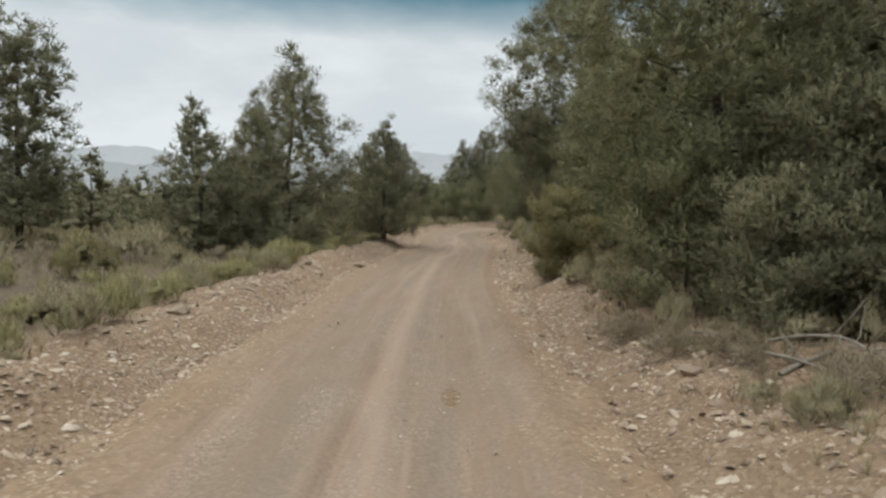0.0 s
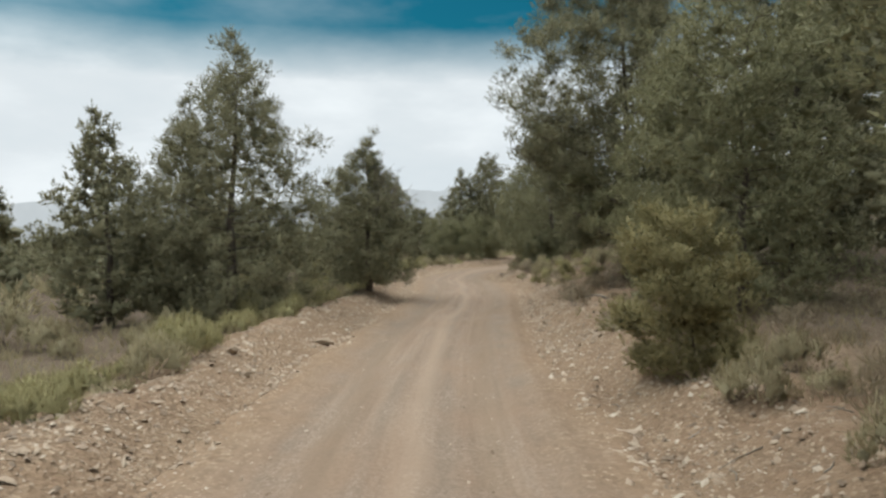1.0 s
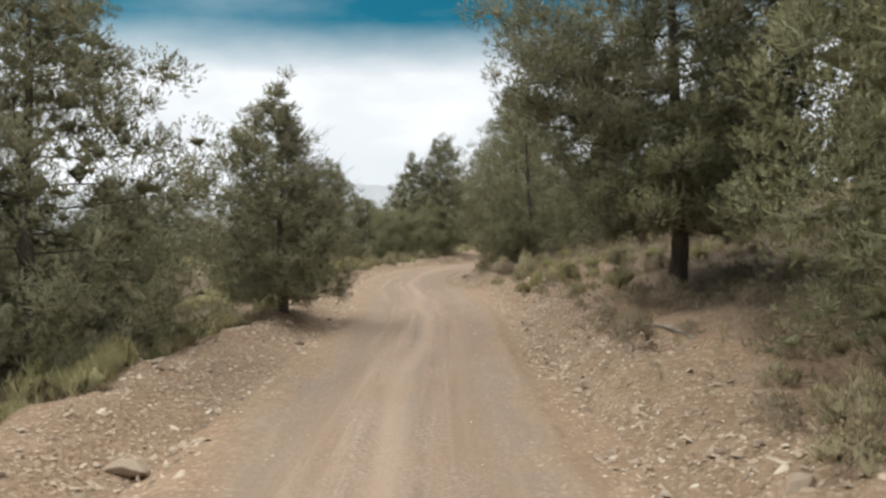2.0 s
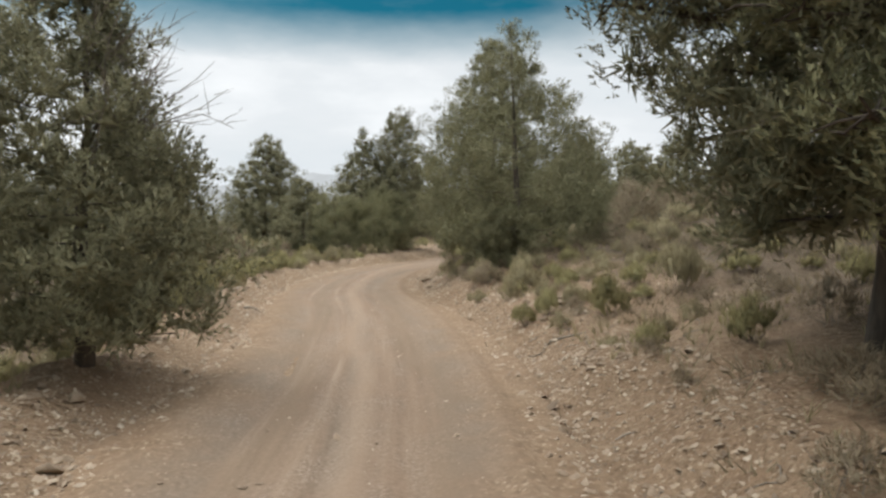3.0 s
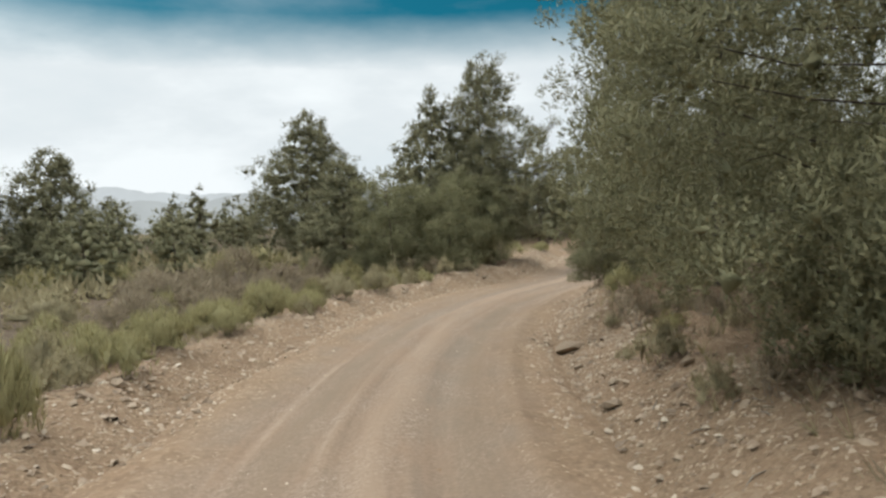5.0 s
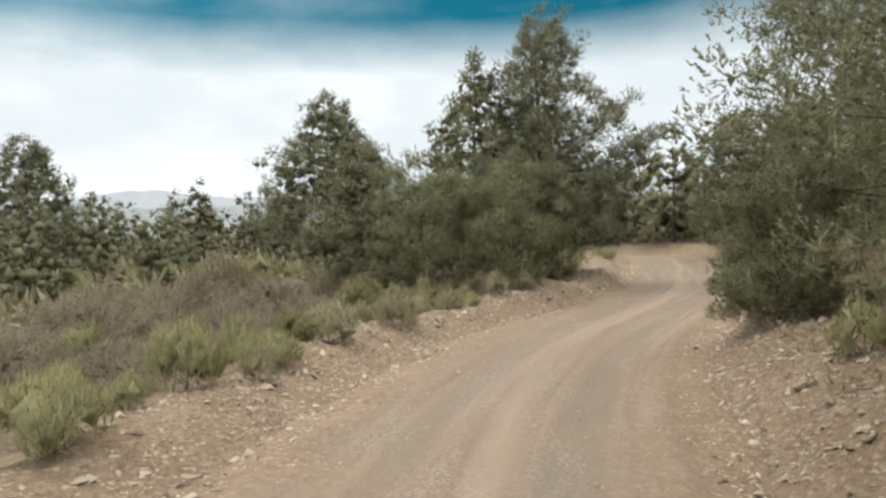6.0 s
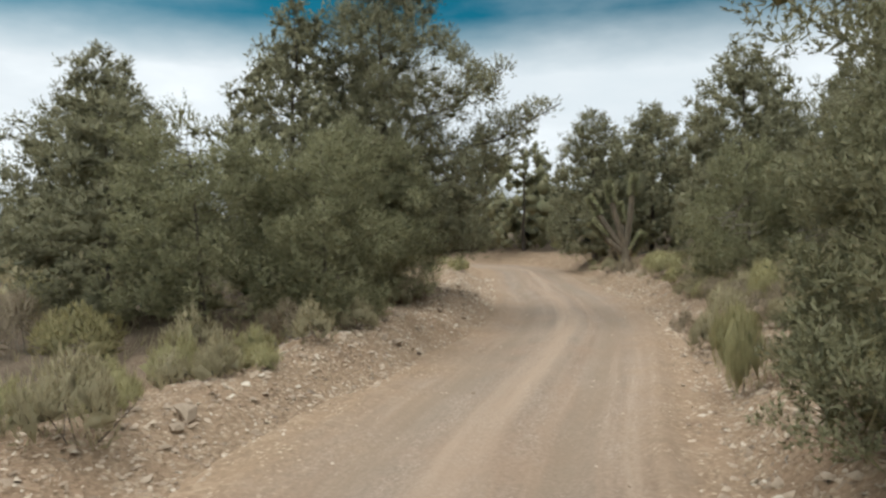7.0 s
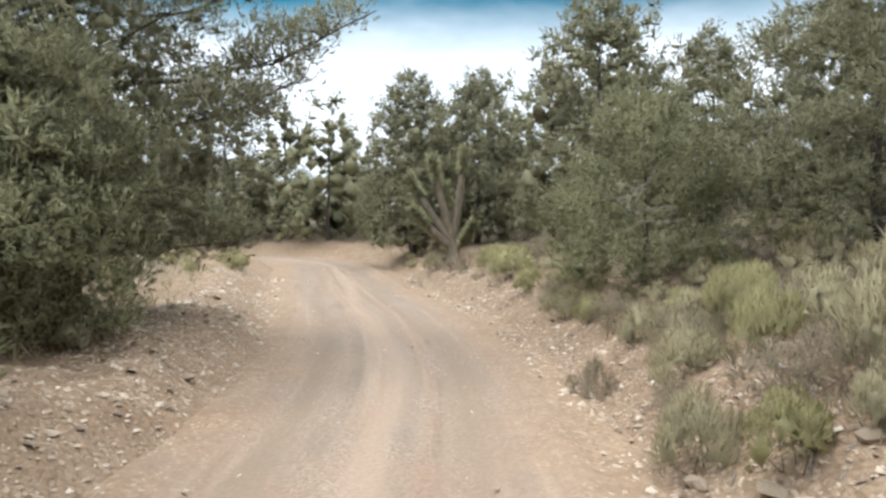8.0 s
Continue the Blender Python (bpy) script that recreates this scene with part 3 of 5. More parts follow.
def bough(seed, start, end, leaf, spread=0.5, count=26):
    """A long bough: its limb, and the needled pads along the outer part of it."""
    r = np.random.default_rng(seed)
    start, end = np.array(start, float), np.array(end, float)
    t = np.linspace(0, 1, 9)[:, None]
    ln = np.linalg.norm(end - start)
    p = start + (end - start) * t - np.array([[0, 0, 0.10 * ln]]) * np.sin(t * 3.14) + np.cumsum(r.normal(size=(9, 3)) * 0.015 * ln, 0) * t
    pieces = [tube(p, np.linspace(1, 0.25, 9) * 0.035, 6)]
    cs = []
    for i in range(count):
        q = along(p, r.uniform(0.35, 1.0))
        c = q + unit(r.normal(size=3) * np.array([1, 1, 0.5]) + np.array([0, 0, 0.4])) * spread * r.uniform(0.3, 1.0)
        pieces.append(tube(np.array([q, (q + c) / 2 + 0.05 * r.normal(size=3), c]), [0.012, 0.009, 0.005], 4))
        cs.append(c)
    cs = np.array(cs)
    k = np.repeat(np.arange(count), 26)
    d = unit(r.normal(size=(len(k), 3)) + np.array([[0, 0, 0.3]]))
    size = r.uniform(0.16, 0.28, count)
    v, f = brushes(r, cs[k] + d * (size[k] * r.uniform(0.2, 1.0, len(k)))[:, None], d * 0.6 + np.array([[0, 0, 0.6]]), 7, 0.13, 0.065, 0.0095, 0.8)
    f, shade = facing(v, f, np.repeat(d + np.array([[0, 0, 0.3]]), 7, 0) + 0.25 * r.normal(size=(len(v) // 3, 3)))
    bv, bf = join(pieces)
    return mesh_of("bough", bv, [bf], BARK, True), mesh_of("needles", v, [f], leaf, True, normals=shade)


trees_at = []


def tree(kind, x, y, h, rad, style, leaf, bare, per, label, close=False, **more):
    """A tree of its own shape; close ones carry fine needles, the others coarser sheaves."""
    trees_at.append((x, y))
    seed = 100 + len(trees_at)
    jun = leaf is JUNIPER
    bulk = rad * h ** 0.5
    size = dict(twig=0.10, length=0.045, width=0.0075, flare=0.9, gap=0.08, lift=0.3, upright=0.75, limb_thick=0.1, shell=int(60 * bulk), puff=0.88, sheaves=38, sheaf=(0.09, 0.0095), inner=0.2, knot=0.14) if jun else dict(shell=int(46 * bulk))
    size.update(heart=int(23 * rad * h), fingers=int(per * 1.0), needles=6, width=0.009)
    if not close:
        size.update(heart=int(19 * rad * h), twig=0.13, length=0.08, width=0.017, needles=4, fingers=int(per * 0.7), shell=int(40 * bulk), sheaves=10, sheaf=(0.18, 0.03), knot=0.3, inner=0.58)
    if h < 3.5:
        size.update(sheaves=30, sheaf=(0.10, 0.008), inner=0.28)
    size.update(more)
    return plant_tree(kind, tree_meshes(seed, h * 1.03, rad * 1.04, style, leaf, limbs=int(20 + 4.2 * h), bare=bare, **size), x, y, 0.0, 1.0, label,
                      "juniper tree" if jun else "pine tree", "trees along the road")


PINE, JUN = "dark green bushy pinyon pine beside the dirt road", "dense olive-green juniper tree beside the dirt road"
tree("pinyon_pine", -5.35, 24.7, 7.3, 2.4, "cone", NEEDLE, 0.04, 26, "tall conical dark green pinyon pine in sagebrush", close=True)
tree("pinyon_pine", -6.7, 25.3, 5.7, 1.3, "cone", NEEDLE, 0.05, 18, "pinyon pine grown close against a taller one", close=True)
tree("pinyon_pine", -8.1, 24.2, 5.4, 1.5, "cone", NEEDLE, 0.05, 13, "slender grey-green pinyon pine with open top", gap=0.35)
edge_pine = tree("pinyon_pine", -2.35, 29.0, 4.9, 1.45, "cone", NEEDLE, 0.05, 20, "conical pinyon pine at the road edge with dead side limbs", one_sided=(3.1, 0.38), close=True, heart=300, shell=170)
tree("pinyon_pine", -15.8, 27.0, 8.4, 2.3, "round", NEEDLE, 0.1, 20, "large open-crowned pinyon pine")
tree("pinyon_pine", 3.7, 9.9, 6.4, 2.1, "broad", NEEDLE_LIGHT, 0.16, 26, "large bright green pinyon pine overhanging the road bank", close=True)
tree("pinyon_pine", 6.0, 7.8, 7.0, 2.4, "flame", NEEDLE, 0.06, 22, "tall dark pinyon pine on the bank", close=True)
tree("pinyon_pine", 5.0, 19.2, 5.6, 2.3, "round", NEEDLE_LIGHT, 0.03, 24, "broad pinyon pine with low sweeping boughs", close=True)
bank_pine = tree("pinyon_pine", 4.9, 26.2, 9.2, 2.75, "broad", NEEDLE, 0.1, 26, "large dark pinyon pine with a thick trunk and dead lower twigs", close=True, one_sided=(3.14, 0.26), shell=430, heart=520, puff=1.08, knot=0.12, inner=0.25, sheaves=46, sheaf=(0.16, 0.015), fingers=36)
tree("pinyon_pine", 7.8, 23.0, 8.2, 2.9, "round", NEEDLE, 0.06, 26, PINE)
tree("pinyon_pine", 8.0, 15.0, 7.6, 2.4, "broad", NEEDLE, 0.12, 20, PINE)
tree("pinyon_pine", 11.0, 27.5, 7.4, 2.6, "round", NEEDLE, 0.12, 20, PINE)
tree("pinyon_pine", -3.6, 35.6, 3.7, 1.2, "round", NEEDLE, 0.08, 16, "small pinyon pine behind the road berm", gap=0.35)
tree("pinyon_pine", 9.3, 33.4, 5.4, 2.0, "flame", NEEDLE, 0.08, 22, PINE, close=True)
tree("juniper", 4.85, 39.2, 6.1, 2.35, "cone", JUNIPER, 0.02, 27, JUN, close=True)
tree("juniper", 4.2, 38.2, 1.5, 0.9, "round", JUNIPER, 0.0, 24, "low spreading olive-green juniper at the foot of a larger one", close=True)
tree("juniper", 5.2, 43.6, 6.8, 2.4, "flame", JUNIPER, 0.02, 24, JUN, close=True)
tree("juniper", 6.35, 48.4, 6.4, 2.0, "flame", JUNIPER, 0.08, 24, JUN, close=True)
tree("juniper", 5.05, 49.2, 1.7, 0.95, "round", JUNIPER, 0.0, 24, "low spreading olive-green juniper at the road edge", close=True)
tree("pinyon_pine", 15.0, 44.5, 4.2, 1.8, "round", NEEDLE, 0.08, 14, PINE)
tree("pinyon_pine", 1.4, 62.2, 7.0, 2.3, "cone", NEEDLE, 0.06, 24, PINE)
road_pine = tree("pinyon_pine", 3.45, 61.7, 7.9, 2.4, "flame", NEEDLE, 0.10, 26, "tall dark pinyon pine with long side boughs over the road", one_sided=(0.1, 0.33), close=True, gap=0.1, heart=520, shell=300)
tree("pinyon_pine", 1.9, 57.0, 2.9, 1.25, "round", NEEDLE_LIGHT, 0.03, 22, "low bushy young pinyon pine at the road edge", close=True)
tree("pinyon_pine", 3.25, 59.9, 3.1, 1.2, "round", NEEDLE_LIGHT, 0.03, 22, "low bushy young pinyon pine at the road edge", close=True)
tree("pinyon_pine", 0.1, 57.4, 2.9, 1.6, "round", NEEDLE_LIGHT, 0.03, 22, "low bushy young pinyon pine in brush", close=True)
tree("pinyon_pine", 2.4, 59.7, 3.3, 1.25, "round", NEEDLE_LIGHT, 0.03, 22, "bushy young pinyon pine with pale new needles", close=True)
tree("pinyon_pine", -1.6, 59.0, 3.9, 1.6, "flame", NEEDLE, 0.04, 22, PINE)
tree("pinyon_pine", -4.8, 71.2, 7.7, 3.3, "flame", NEEDLE, 0.06, 26, "full rounded pinyon pine in the brush")
tree("pinyon_pine", 14.2, 75.2, 6.7, 2.2, "flame", NEEDLE, 0.06, 22, PINE)
tree("pinyon_pine", 17.0, 75.4, 6.7, 2.4, "flame", NEEDLE, 0.06, 22, PINE)
tree("pinyon_pine", 15.2, 66.0, 6.6, 2.7, "flame", NEEDLE, 0.06, 22, PINE)
slope_pine = tree("pinyon_pine", 11.2, 59.9, 2.9, 1.5, "flame", NEEDLE_LIGHT, 0.02, 26, "bushy pinyon pine on the stony bank", close=True, gap=0.35, puff=1.05)
tree("pinyon_pine", 13.0, 57.4, 5.2, 2.0, "flame", NEEDLE, 0.04, 24, PINE, close=True)
tree("pinyon_pine", 19.4, 66.2, 5.6, 2.2, "flame", NEEDLE, 0.05, 20, PINE)
tree("pinyon_pine", 21.2, 63.8, 5.8, 2.2, "flame", NEEDLE, 0.05, 20, PINE)
tree("pinyon_pine", -16.2, 68.0, 6.0, 2.7, "flame", NEEDLE, 0.05, 18, PINE)
tree("pinyon_pine", -19.2, 67.0, 5.8, 2.7, "flame", NEEDLE, 0.05, 18, PINE)
tree("pinyon_pine", 4.5, 8.2, 2.6, 1.4, "round", NEEDLE, 0.02, 20, "low dark young pinyon pine under taller trees", close=True)
tree("pinyon_pine", 3.1, 9.1, 1.7, 1.0, "round", NEEDLE_LIGHT, 0.0, 22, "low bushy pine seedling at the foot of a larger tree", close=True)
tree("pinyon_pine", 3.7, 7.3, 1.5, 0.9, "round", NEEDLE, 0.0, 22, "low bushy pine seedling at the foot of a larger tree", close=True)
tree("pinyon_pine", 5.4, 6.4, 3.2, 1.5, "round", NEEDLE, 0.02, 20, "low dark young pinyon pine under taller trees", close=True)
tree("pinyon_pine", 6.4, 11.6, 5.2, 1.9, "flame", NEEDLE, 0.04, 18, PINE)
tree("young_juniper", 2.55, 14.7, 1.75, 0.85, "round", GREEN_BUSH, 0.0, 26, "young bright green bushy juniper on the road bank", close=True, puff=0.75, gap=0.3)
for n_b, (b_from, b_to, b_spread, b_count) in enumerate((((0.1, 0, 3.0), (4.0, -0.6, 4.3), 0.6, 36), ((0.1, 0.1, 3.9), (3.2, 1.6, 5.3), 0.55, 26), ((0.1, -0.1, 2.4), (2.9, -0.9, 3.3), 0.5, 24), ((0.1, 0, 1.2), (2.1, -0.4, 1.0), 0.45, 22),
                                                         ((0.1, 0, 1.8), (2.3, 0.6, 1.9), 0.5, 22))):
    b_limb, b_leaf = bough(700 + n_b, b_from, b_to, NEEDLE, b_spread, b_count)
    part_of("needles", b_leaf, part_of("bough", b_limb, road_pine, "long side bough reaching over the road"))
for n_b, b_to in enumerate(((-1.7, -1.9, 1.7), (-1.0, -2.6, 2.0), (-2.0, -1.3, 2.5), (-0.3, -2.9, 1.3), (-1.4, -2.4, 1.2), (-0.6, -2.2, 2.7))):
    b_limb, b_leaf = bough(720 + n_b, (0, 0, b_to[2] + 0.5), b_to, NEEDLE_LIGHT, 0.5, 22)
    part_of("needles", b_leaf, part_of("bough", b_limb, bank_pine, "low drooping bough with fresh green needles"))
for n_b, b_to in enumerate(((-2.9, 0.4, 3.4), (-2.5, -0.5, 3.8), (-2.8, 1.2, 3.3), (-2.2, 0.0, 4.3))):
    b_limb, b_leaf = bough(740 + n_b, (0, 0, b_to[2] - 0.3), b_to, NEEDLE, 0.55, 30)
    part_of("needles", b_leaf, part_of("bough", b_limb, bank_pine, "long dark bough reaching towards the road"))
part_of("dead_limb", dead_spray(5, (0.1, 0, 2.3), (0.85, -0.25, 0.5), 1.5, 24, 0.011), edge_pine, "bare bleached dead limbs")
part_of("dead_limb", dead_spray(15, (0.05, 0, 3.0), (0.8, -0.2, 0.45), 1.2, 20, 0.010), edge_pine, "bare bleached dead limbs")
part_of("dead_limb", dead_spray(9, (-1.0, -1.0, 1.3), (-0.5, -0.5, 0.15), 0.8, 9, 0.010), slope_pine, "bare bleached dead twigs")
part_of("dead_limb", dead_spray(10, (0.2, -1.3, 0.9), (0.2, -0.6, 0.1), 0.8, 9, 0.010), slope_pine, "bare bleached dead twigs")
part_of("dead_limb", dead_spray(6, (-0.6, -0.6, 1.9), (-0.5, -0.6, -0.35), 1.4, 12, 0.010), bank_pine, "bare hanging dead twigs")
part_of("dead_limb", dead_spray(7, (0.4, -0.9, 2.0), (0.1, -0.8, -0.45), 1.5, 12, 0.010), bank_pine, "bare hanging dead twigs")

# woods further off: a few kinds, repeated
FAR = [tree_meshes(300 + i, hh, rr, st, NEEDLE if i % 2 else JUNIPER, limbs=13, pads=2, shell=40, heart=48, fingers=6, needles=2, twig=0.13, length=0.12, width=0.028, flare=0.8, puff=1.45, limb_sides=3, rough=0.14, knot=0.4, inner=0.75, sheaves=7, sheaf=(0.22, 0.045)) for i, (hh, rr, st) in
       enumerate(((4.6, 1.9, "flame"), (5.4, 1.9, "cone"), (3.8, 1.9, "round"), (5.0, 2.2, "flame")))]
r_far = np.random.default_rng(41)
first_far = {}


def far_tree(x, y, i, s):
    turn = r_far.uniform(0, 6)
    if i not in first_far:
        first_far[i] = plant_tree("woodland_tree", FAR[i], x, y, turn, 1.0, "grey-green pinyon or juniper in the woods behind", "tree", "woodland trees")
    else:
        copy_thing(first_far[i], Matrix.LocRotScale((x, y, ground_z(x, y) - 0.04), Euler((0, 0, turn)), (s, s, s * r_far.uniform(0.9, 1.1))))


for x, y, i, s in ((16, 89, 0, 1.75), (13.2, 91, 3, 1.75), (19.5, 87, 1, 1.6), (10.5, 93, 2, 2.1), (22.5, 84, 3, 1.6), (7.5, 94.5, 0, 1.8), (4.2, 96, 3, 1.7), (18, 81, 2, 1.5), (25, 78, 0, 1.5), (21, 72, 3, 1.3), (14.6, 94, 1, 1.7), (20.5, 77, 0, 1.4), (14.6, 86.4, 0, 1.6), (10.4, 90.6, 3, 1.6)):
    trees_at.append((x, y))
    far_tree(x, y, i, s)


def woods(count, x0, x1, y0, y1, lo, apart=2.6, sizes=(0.75, 1.12)):
    planted = 0
    for _ in range(count * 40):
        if planted >= count:
            break
        x, y = r_far.uniform(x0, x1), r_far.uniform(y0, y1)
        if abs(float(road_coords(x, y)[0][0])) < lo or min(math.hypot(x - a, y - b) for a, b in trees_at) < apart:
            continue
        trees_at.append((x, y))
        far_tree(x, y, int(r_far.integers(0, 4)), r_far.uniform(*sizes))
        planted += 1


woods(38, -32, -9, 46, 84, 13, 2.2, (0.55, 0.8))
woods(70, -48, -8, 30, 100, 13.5, 2.6, (0.55, 0.85))
woods(50, -25, 42, 86, 116, 5.5)
woods(26, 17, 40, 26, 86, 13)
woods(12, -30, -14, 14, 34, 13)

# ---- shrubs: each with its stems and leaves ----


def bush_meshes(seed, style, leaf, grade=1.0):
    """A shrub one metre tall and one metre to a side, to be scaled: rounded masses under a fringe of upright shoots."""
    r = np.random.default_rng(seed)
    lumps = {"sage": 9, "rabbit": 10, "green": 10, "dry": 8}[style]
    az = np.arange(lumps) * 2.399 + r.normal(size=lumps) * 0.4
    reach = np.sqrt(np.linspace(0.0, 1.0, lumps)) * {"sage": 0.62, "rabbit": 0.55, "green": 0.55, "dry": 0.6}[style]
    size = r.uniform(0.26, 0.40, lumps) * (1.05 - 0.25 * reach)
    cs = np.column_stack([np.cos(az) * reach, np.sin(az) * reach, 0.58 - 0.42 * reach + 0.07 * r.normal(size=lumps)])
    n = int({"sage": 560, "rabbit": 580, "green": 580, "dry": 460}[style] * grade)
    k = r.integers(0, lumps, n)
    d = unit(r.normal(size=(n, 3)) + 0.5 * unit(cs[k]) + np.array([[0, 0, 0.25]]))
    at = cs[k] + d * (size[k] * r.uniform(0.72, 1.0, n))[:, None]
    up = {"sage": 1.0, "rabbit": 1.9, "green": 0.8, "dry": 0.5}[style]
    axis = unit(d * 0.7 + np.array([[0, 0, up]]) + 0.2 * r.normal(size=(n, 3)))
    ln, wd, cnt = {"sage": (0.12, 0.012, 3), "rabbit": (0.17, 0.011, 3), "green": (0.09, 0.015, 3), "dry": (0.16, 0.007, 3)}[style]
    v, f = brushes(r, at - axis * ln * 0.5, axis, cnt, ln * 0.7, ln, wd / grade ** 0.4, 0.45 if style != "dry" else 0.8)
    way = np.repeat(unit(0.6 * d + unit(cs[k]) + np.array([[0, 0, 0.2]])), cnt, 0)
    if style in ("sage", "rabbit"):  # tall flower stalks
        m = 40
        pick = r.integers(0, n, m)
        q = at[pick] * np.array([0.9, 0.9, 1.0])
        v2, f2 = brushes(r, q, np.tile([[0, 0, 1.0]], (m, 1)) + 0.1 * r.normal(size=(m, 3)), 5, 0.26, 0.09, 0.009, 0.16)
        f, v = np.concatenate([f, f2 + len(v)]), np.concatenate([v, v2])
        way = np.concatenate([way, np.repeat(unit(d[pick] + np.array([[0, 0, 0.5]])), 5, 0)])
    f, shade = facing(v, f, way + 0.2 * r.normal(size=way.shape))
    m = int((230 if grade > 1 else 210) * max(grade, 0.5) ** 0.5)
    k = r.integers(0, lumps, m)
    d = unit(r.normal(size=(m, 3)) + np.array([[0, 0, 0.4]]))
    v2, f2 = brushes(r, cs[k] + d * (size[k] * r.uniform(0.0, 0.5, m))[:, None], d + np.array([[0, 0, up]]), 1, 0.02, 0.24, (0.014 if grade > 1 else 0.019) if style != "dry" else 0.012, 0.5)
    f2, s2 = facing(v2, f2, unit(0.6 * d + unit(cs[k]) + np.array([[0, 0, 0.2]])) + 0.2 * r.normal(size=d.shape))
    v, f, shade = np.concatenate([v, v2]), np.concatenate([f, f2 + len(v)]), np.concatenate([shade, s2])
    v2, f2, s2 = clumps(r, cs, size * (0.5 if style != "dry" else 0.25), 0.9, 0.35)
    s2 = unit(0.5 * s2 + unit(np.repeat(cs, 6, 0)) + 0.35 * r.normal(size=s2.shape))
    v, f, shade = np.concatenate([v, v2]), np.concatenate([f, f2 + len(v)]), np.concatenate([shade, s2])
    v[:, 2] = np.maximum(v[:, 2], 0.01)
    pieces = []
    for i in r.choice(n, 9 if style == "dry" else 6, replace=False):
        t = np.linspace(0, 1, 4)[:, None]
        p = np.array([[0.12 * r.normal(), 0.12 * r.normal(), -0.06]]) + at[i] * (1.12 if style == "dry" else 0.95) * t + np.array([[0, 0, 0.06]]) * t + np.cumsum(r.normal(size=(4, 3)) * 0.03, 0) * t
        pieces.append(tube(p, np.linspace(1, 0.4, 4) * 0.011, 3))
    sv, sf = join(pieces)
    return mesh_of("stems", sv, [sf], DEADWOOD if style == "dry" else BARK), mesh_of("leaves", v, [f], leaf, True, normals=shade)


KINDS = {"sage": (SAGE, "sagebrush", "grey-green sagebrush with pale upright stalks"), "rabbit": (RABBIT, "rabbitbrush", "yellow-green rabbitbrush with upright stalks"),
         "green": (GREEN_BUSH, "desert_shrub", "fresh green leafy desert shrub"), "dry": (DRY, "dry_shrub", "brown dry twiggy dead shrub")}
SHRUBS = {(k, far): [bush_meshes(500 + 10 * i + j, k, v[0], far) for j in range(4)] for i, (k, v) in enumerate(KINDS.items()) for far in (1.35, 0.5, 0.3)}
shrub_first, shrubs_at = {}, []
r_sh = np.random.default_rng(77)


def shrub(kind, x, y, r, h, far=1.35):
    shrubs_at.append((x, y, r))
    j = int(r_sh.integers(0, 4))
    m = Matrix.LocRotScale((x, y, ground_z(x, y) - 0.03), Euler((0, 0, r_sh.uniform(0, 6.28))), (r * r_sh.uniform(0.9, 1.1), r * r_sh.uniform(0.9, 1.1), h))
    _, name, label = KINDS[kind]
    if (kind, far, j) in shrub_first:
        first = shrub_first[kind, far, j]
        copy_thing(first, m @ Matrix.Diagonal((*(1 / v for v in first.scale), 1)))
        return
    ob = tagged(new(name), label, "shrub", "shrubs along the road")
    for part_name, me in zip(("stemwork", "foliage"), SHRUBS[kind, far][j]):
        tagged(part_of(part_name, me, ob), kind="stuff")
    ob.matrix_basis = m
    shrub_first[kind, far, j] = ob


# right bank near the start
shrub("sage", 2.5, 7.6, 0.3, 0.6)
shrub("dry", 2.1, 8.1, 0.45, 0.42)
shrub("dry", 2.2, 6.8, 0.42, 0.42)
shrub("dry", 2.5, 6.1, 0.4, 0.4)
shrub("dry", 3.0, 5.0, 0.5, 0.45)
shrub("sage", 2.4, 4.5, 0.3, 0.32)
shrub("sage", 2.5, 13.0, 0.42, 0.55)
shrub("sage", 2.5, 11.1, 0.32, 0.45)
shrub("dry", 3.4, 12.4, 0.5, 0.5)
shrub("dry", 3.2, 16.4, 0.5, 0.5)
shrub("sage", 3.0, 18.6, 0.4, 0.45)
# right hillside in the middle of the way
shrub("rabbit", 3.4, 31.3, 0.28, 0.42)
shrub("dry", 3.8, 25.2, 0.55, 0.45)
shrub("sage", 5.0, 30.3, 0.42, 0.8)
shrub("green", 3.9, 30.1, 0.36, 0.66)
shrub("sage", 3.6, 33.6, 0.5, 0.8)
shrub("green", 3.1, 31.5, 0.28, 0.38)
shrub("dry", 3.4, 36.1, 0.6, 0.55)
shrub("sage", 3.9, 31.5, 0.3, 0.35)
shrub("sage", 9.5, 39.6, 0.8, 0.8)
shrub("dry", 6.4, 35.1, 0.5, 0.6)
shrub("sage", 3.4, 36.5, 0.4, 0.56)
shrub("rabbit", 3.9, 34.9, 0.3, 0.6)
shrub("sage", 4.8, 36.8, 0.34, 0.42)
shrub("sage", 3.0, 34.7, 0.25, 0.3)
shrub("dry", 7.0, 38.6, 0.6, 0.7)
shrub("sage", 7.6, 36.4, 0.6, 0.6)
shrub("dry", 10.4, 41.0, 0.9, 1.2)
shrub("dry", 12.6, 43.0, 1.1, 1.5)
shrub("green", 13.6, 41.2, 0.9, 1.1)
shrub("dry", 9.6, 43.5, 1.3, 1.7)
shrub("dry", 11.2, 44.6, 1.2, 1.6)
shrub("dry", 8.2, 41.6, 0.9, 1.0)
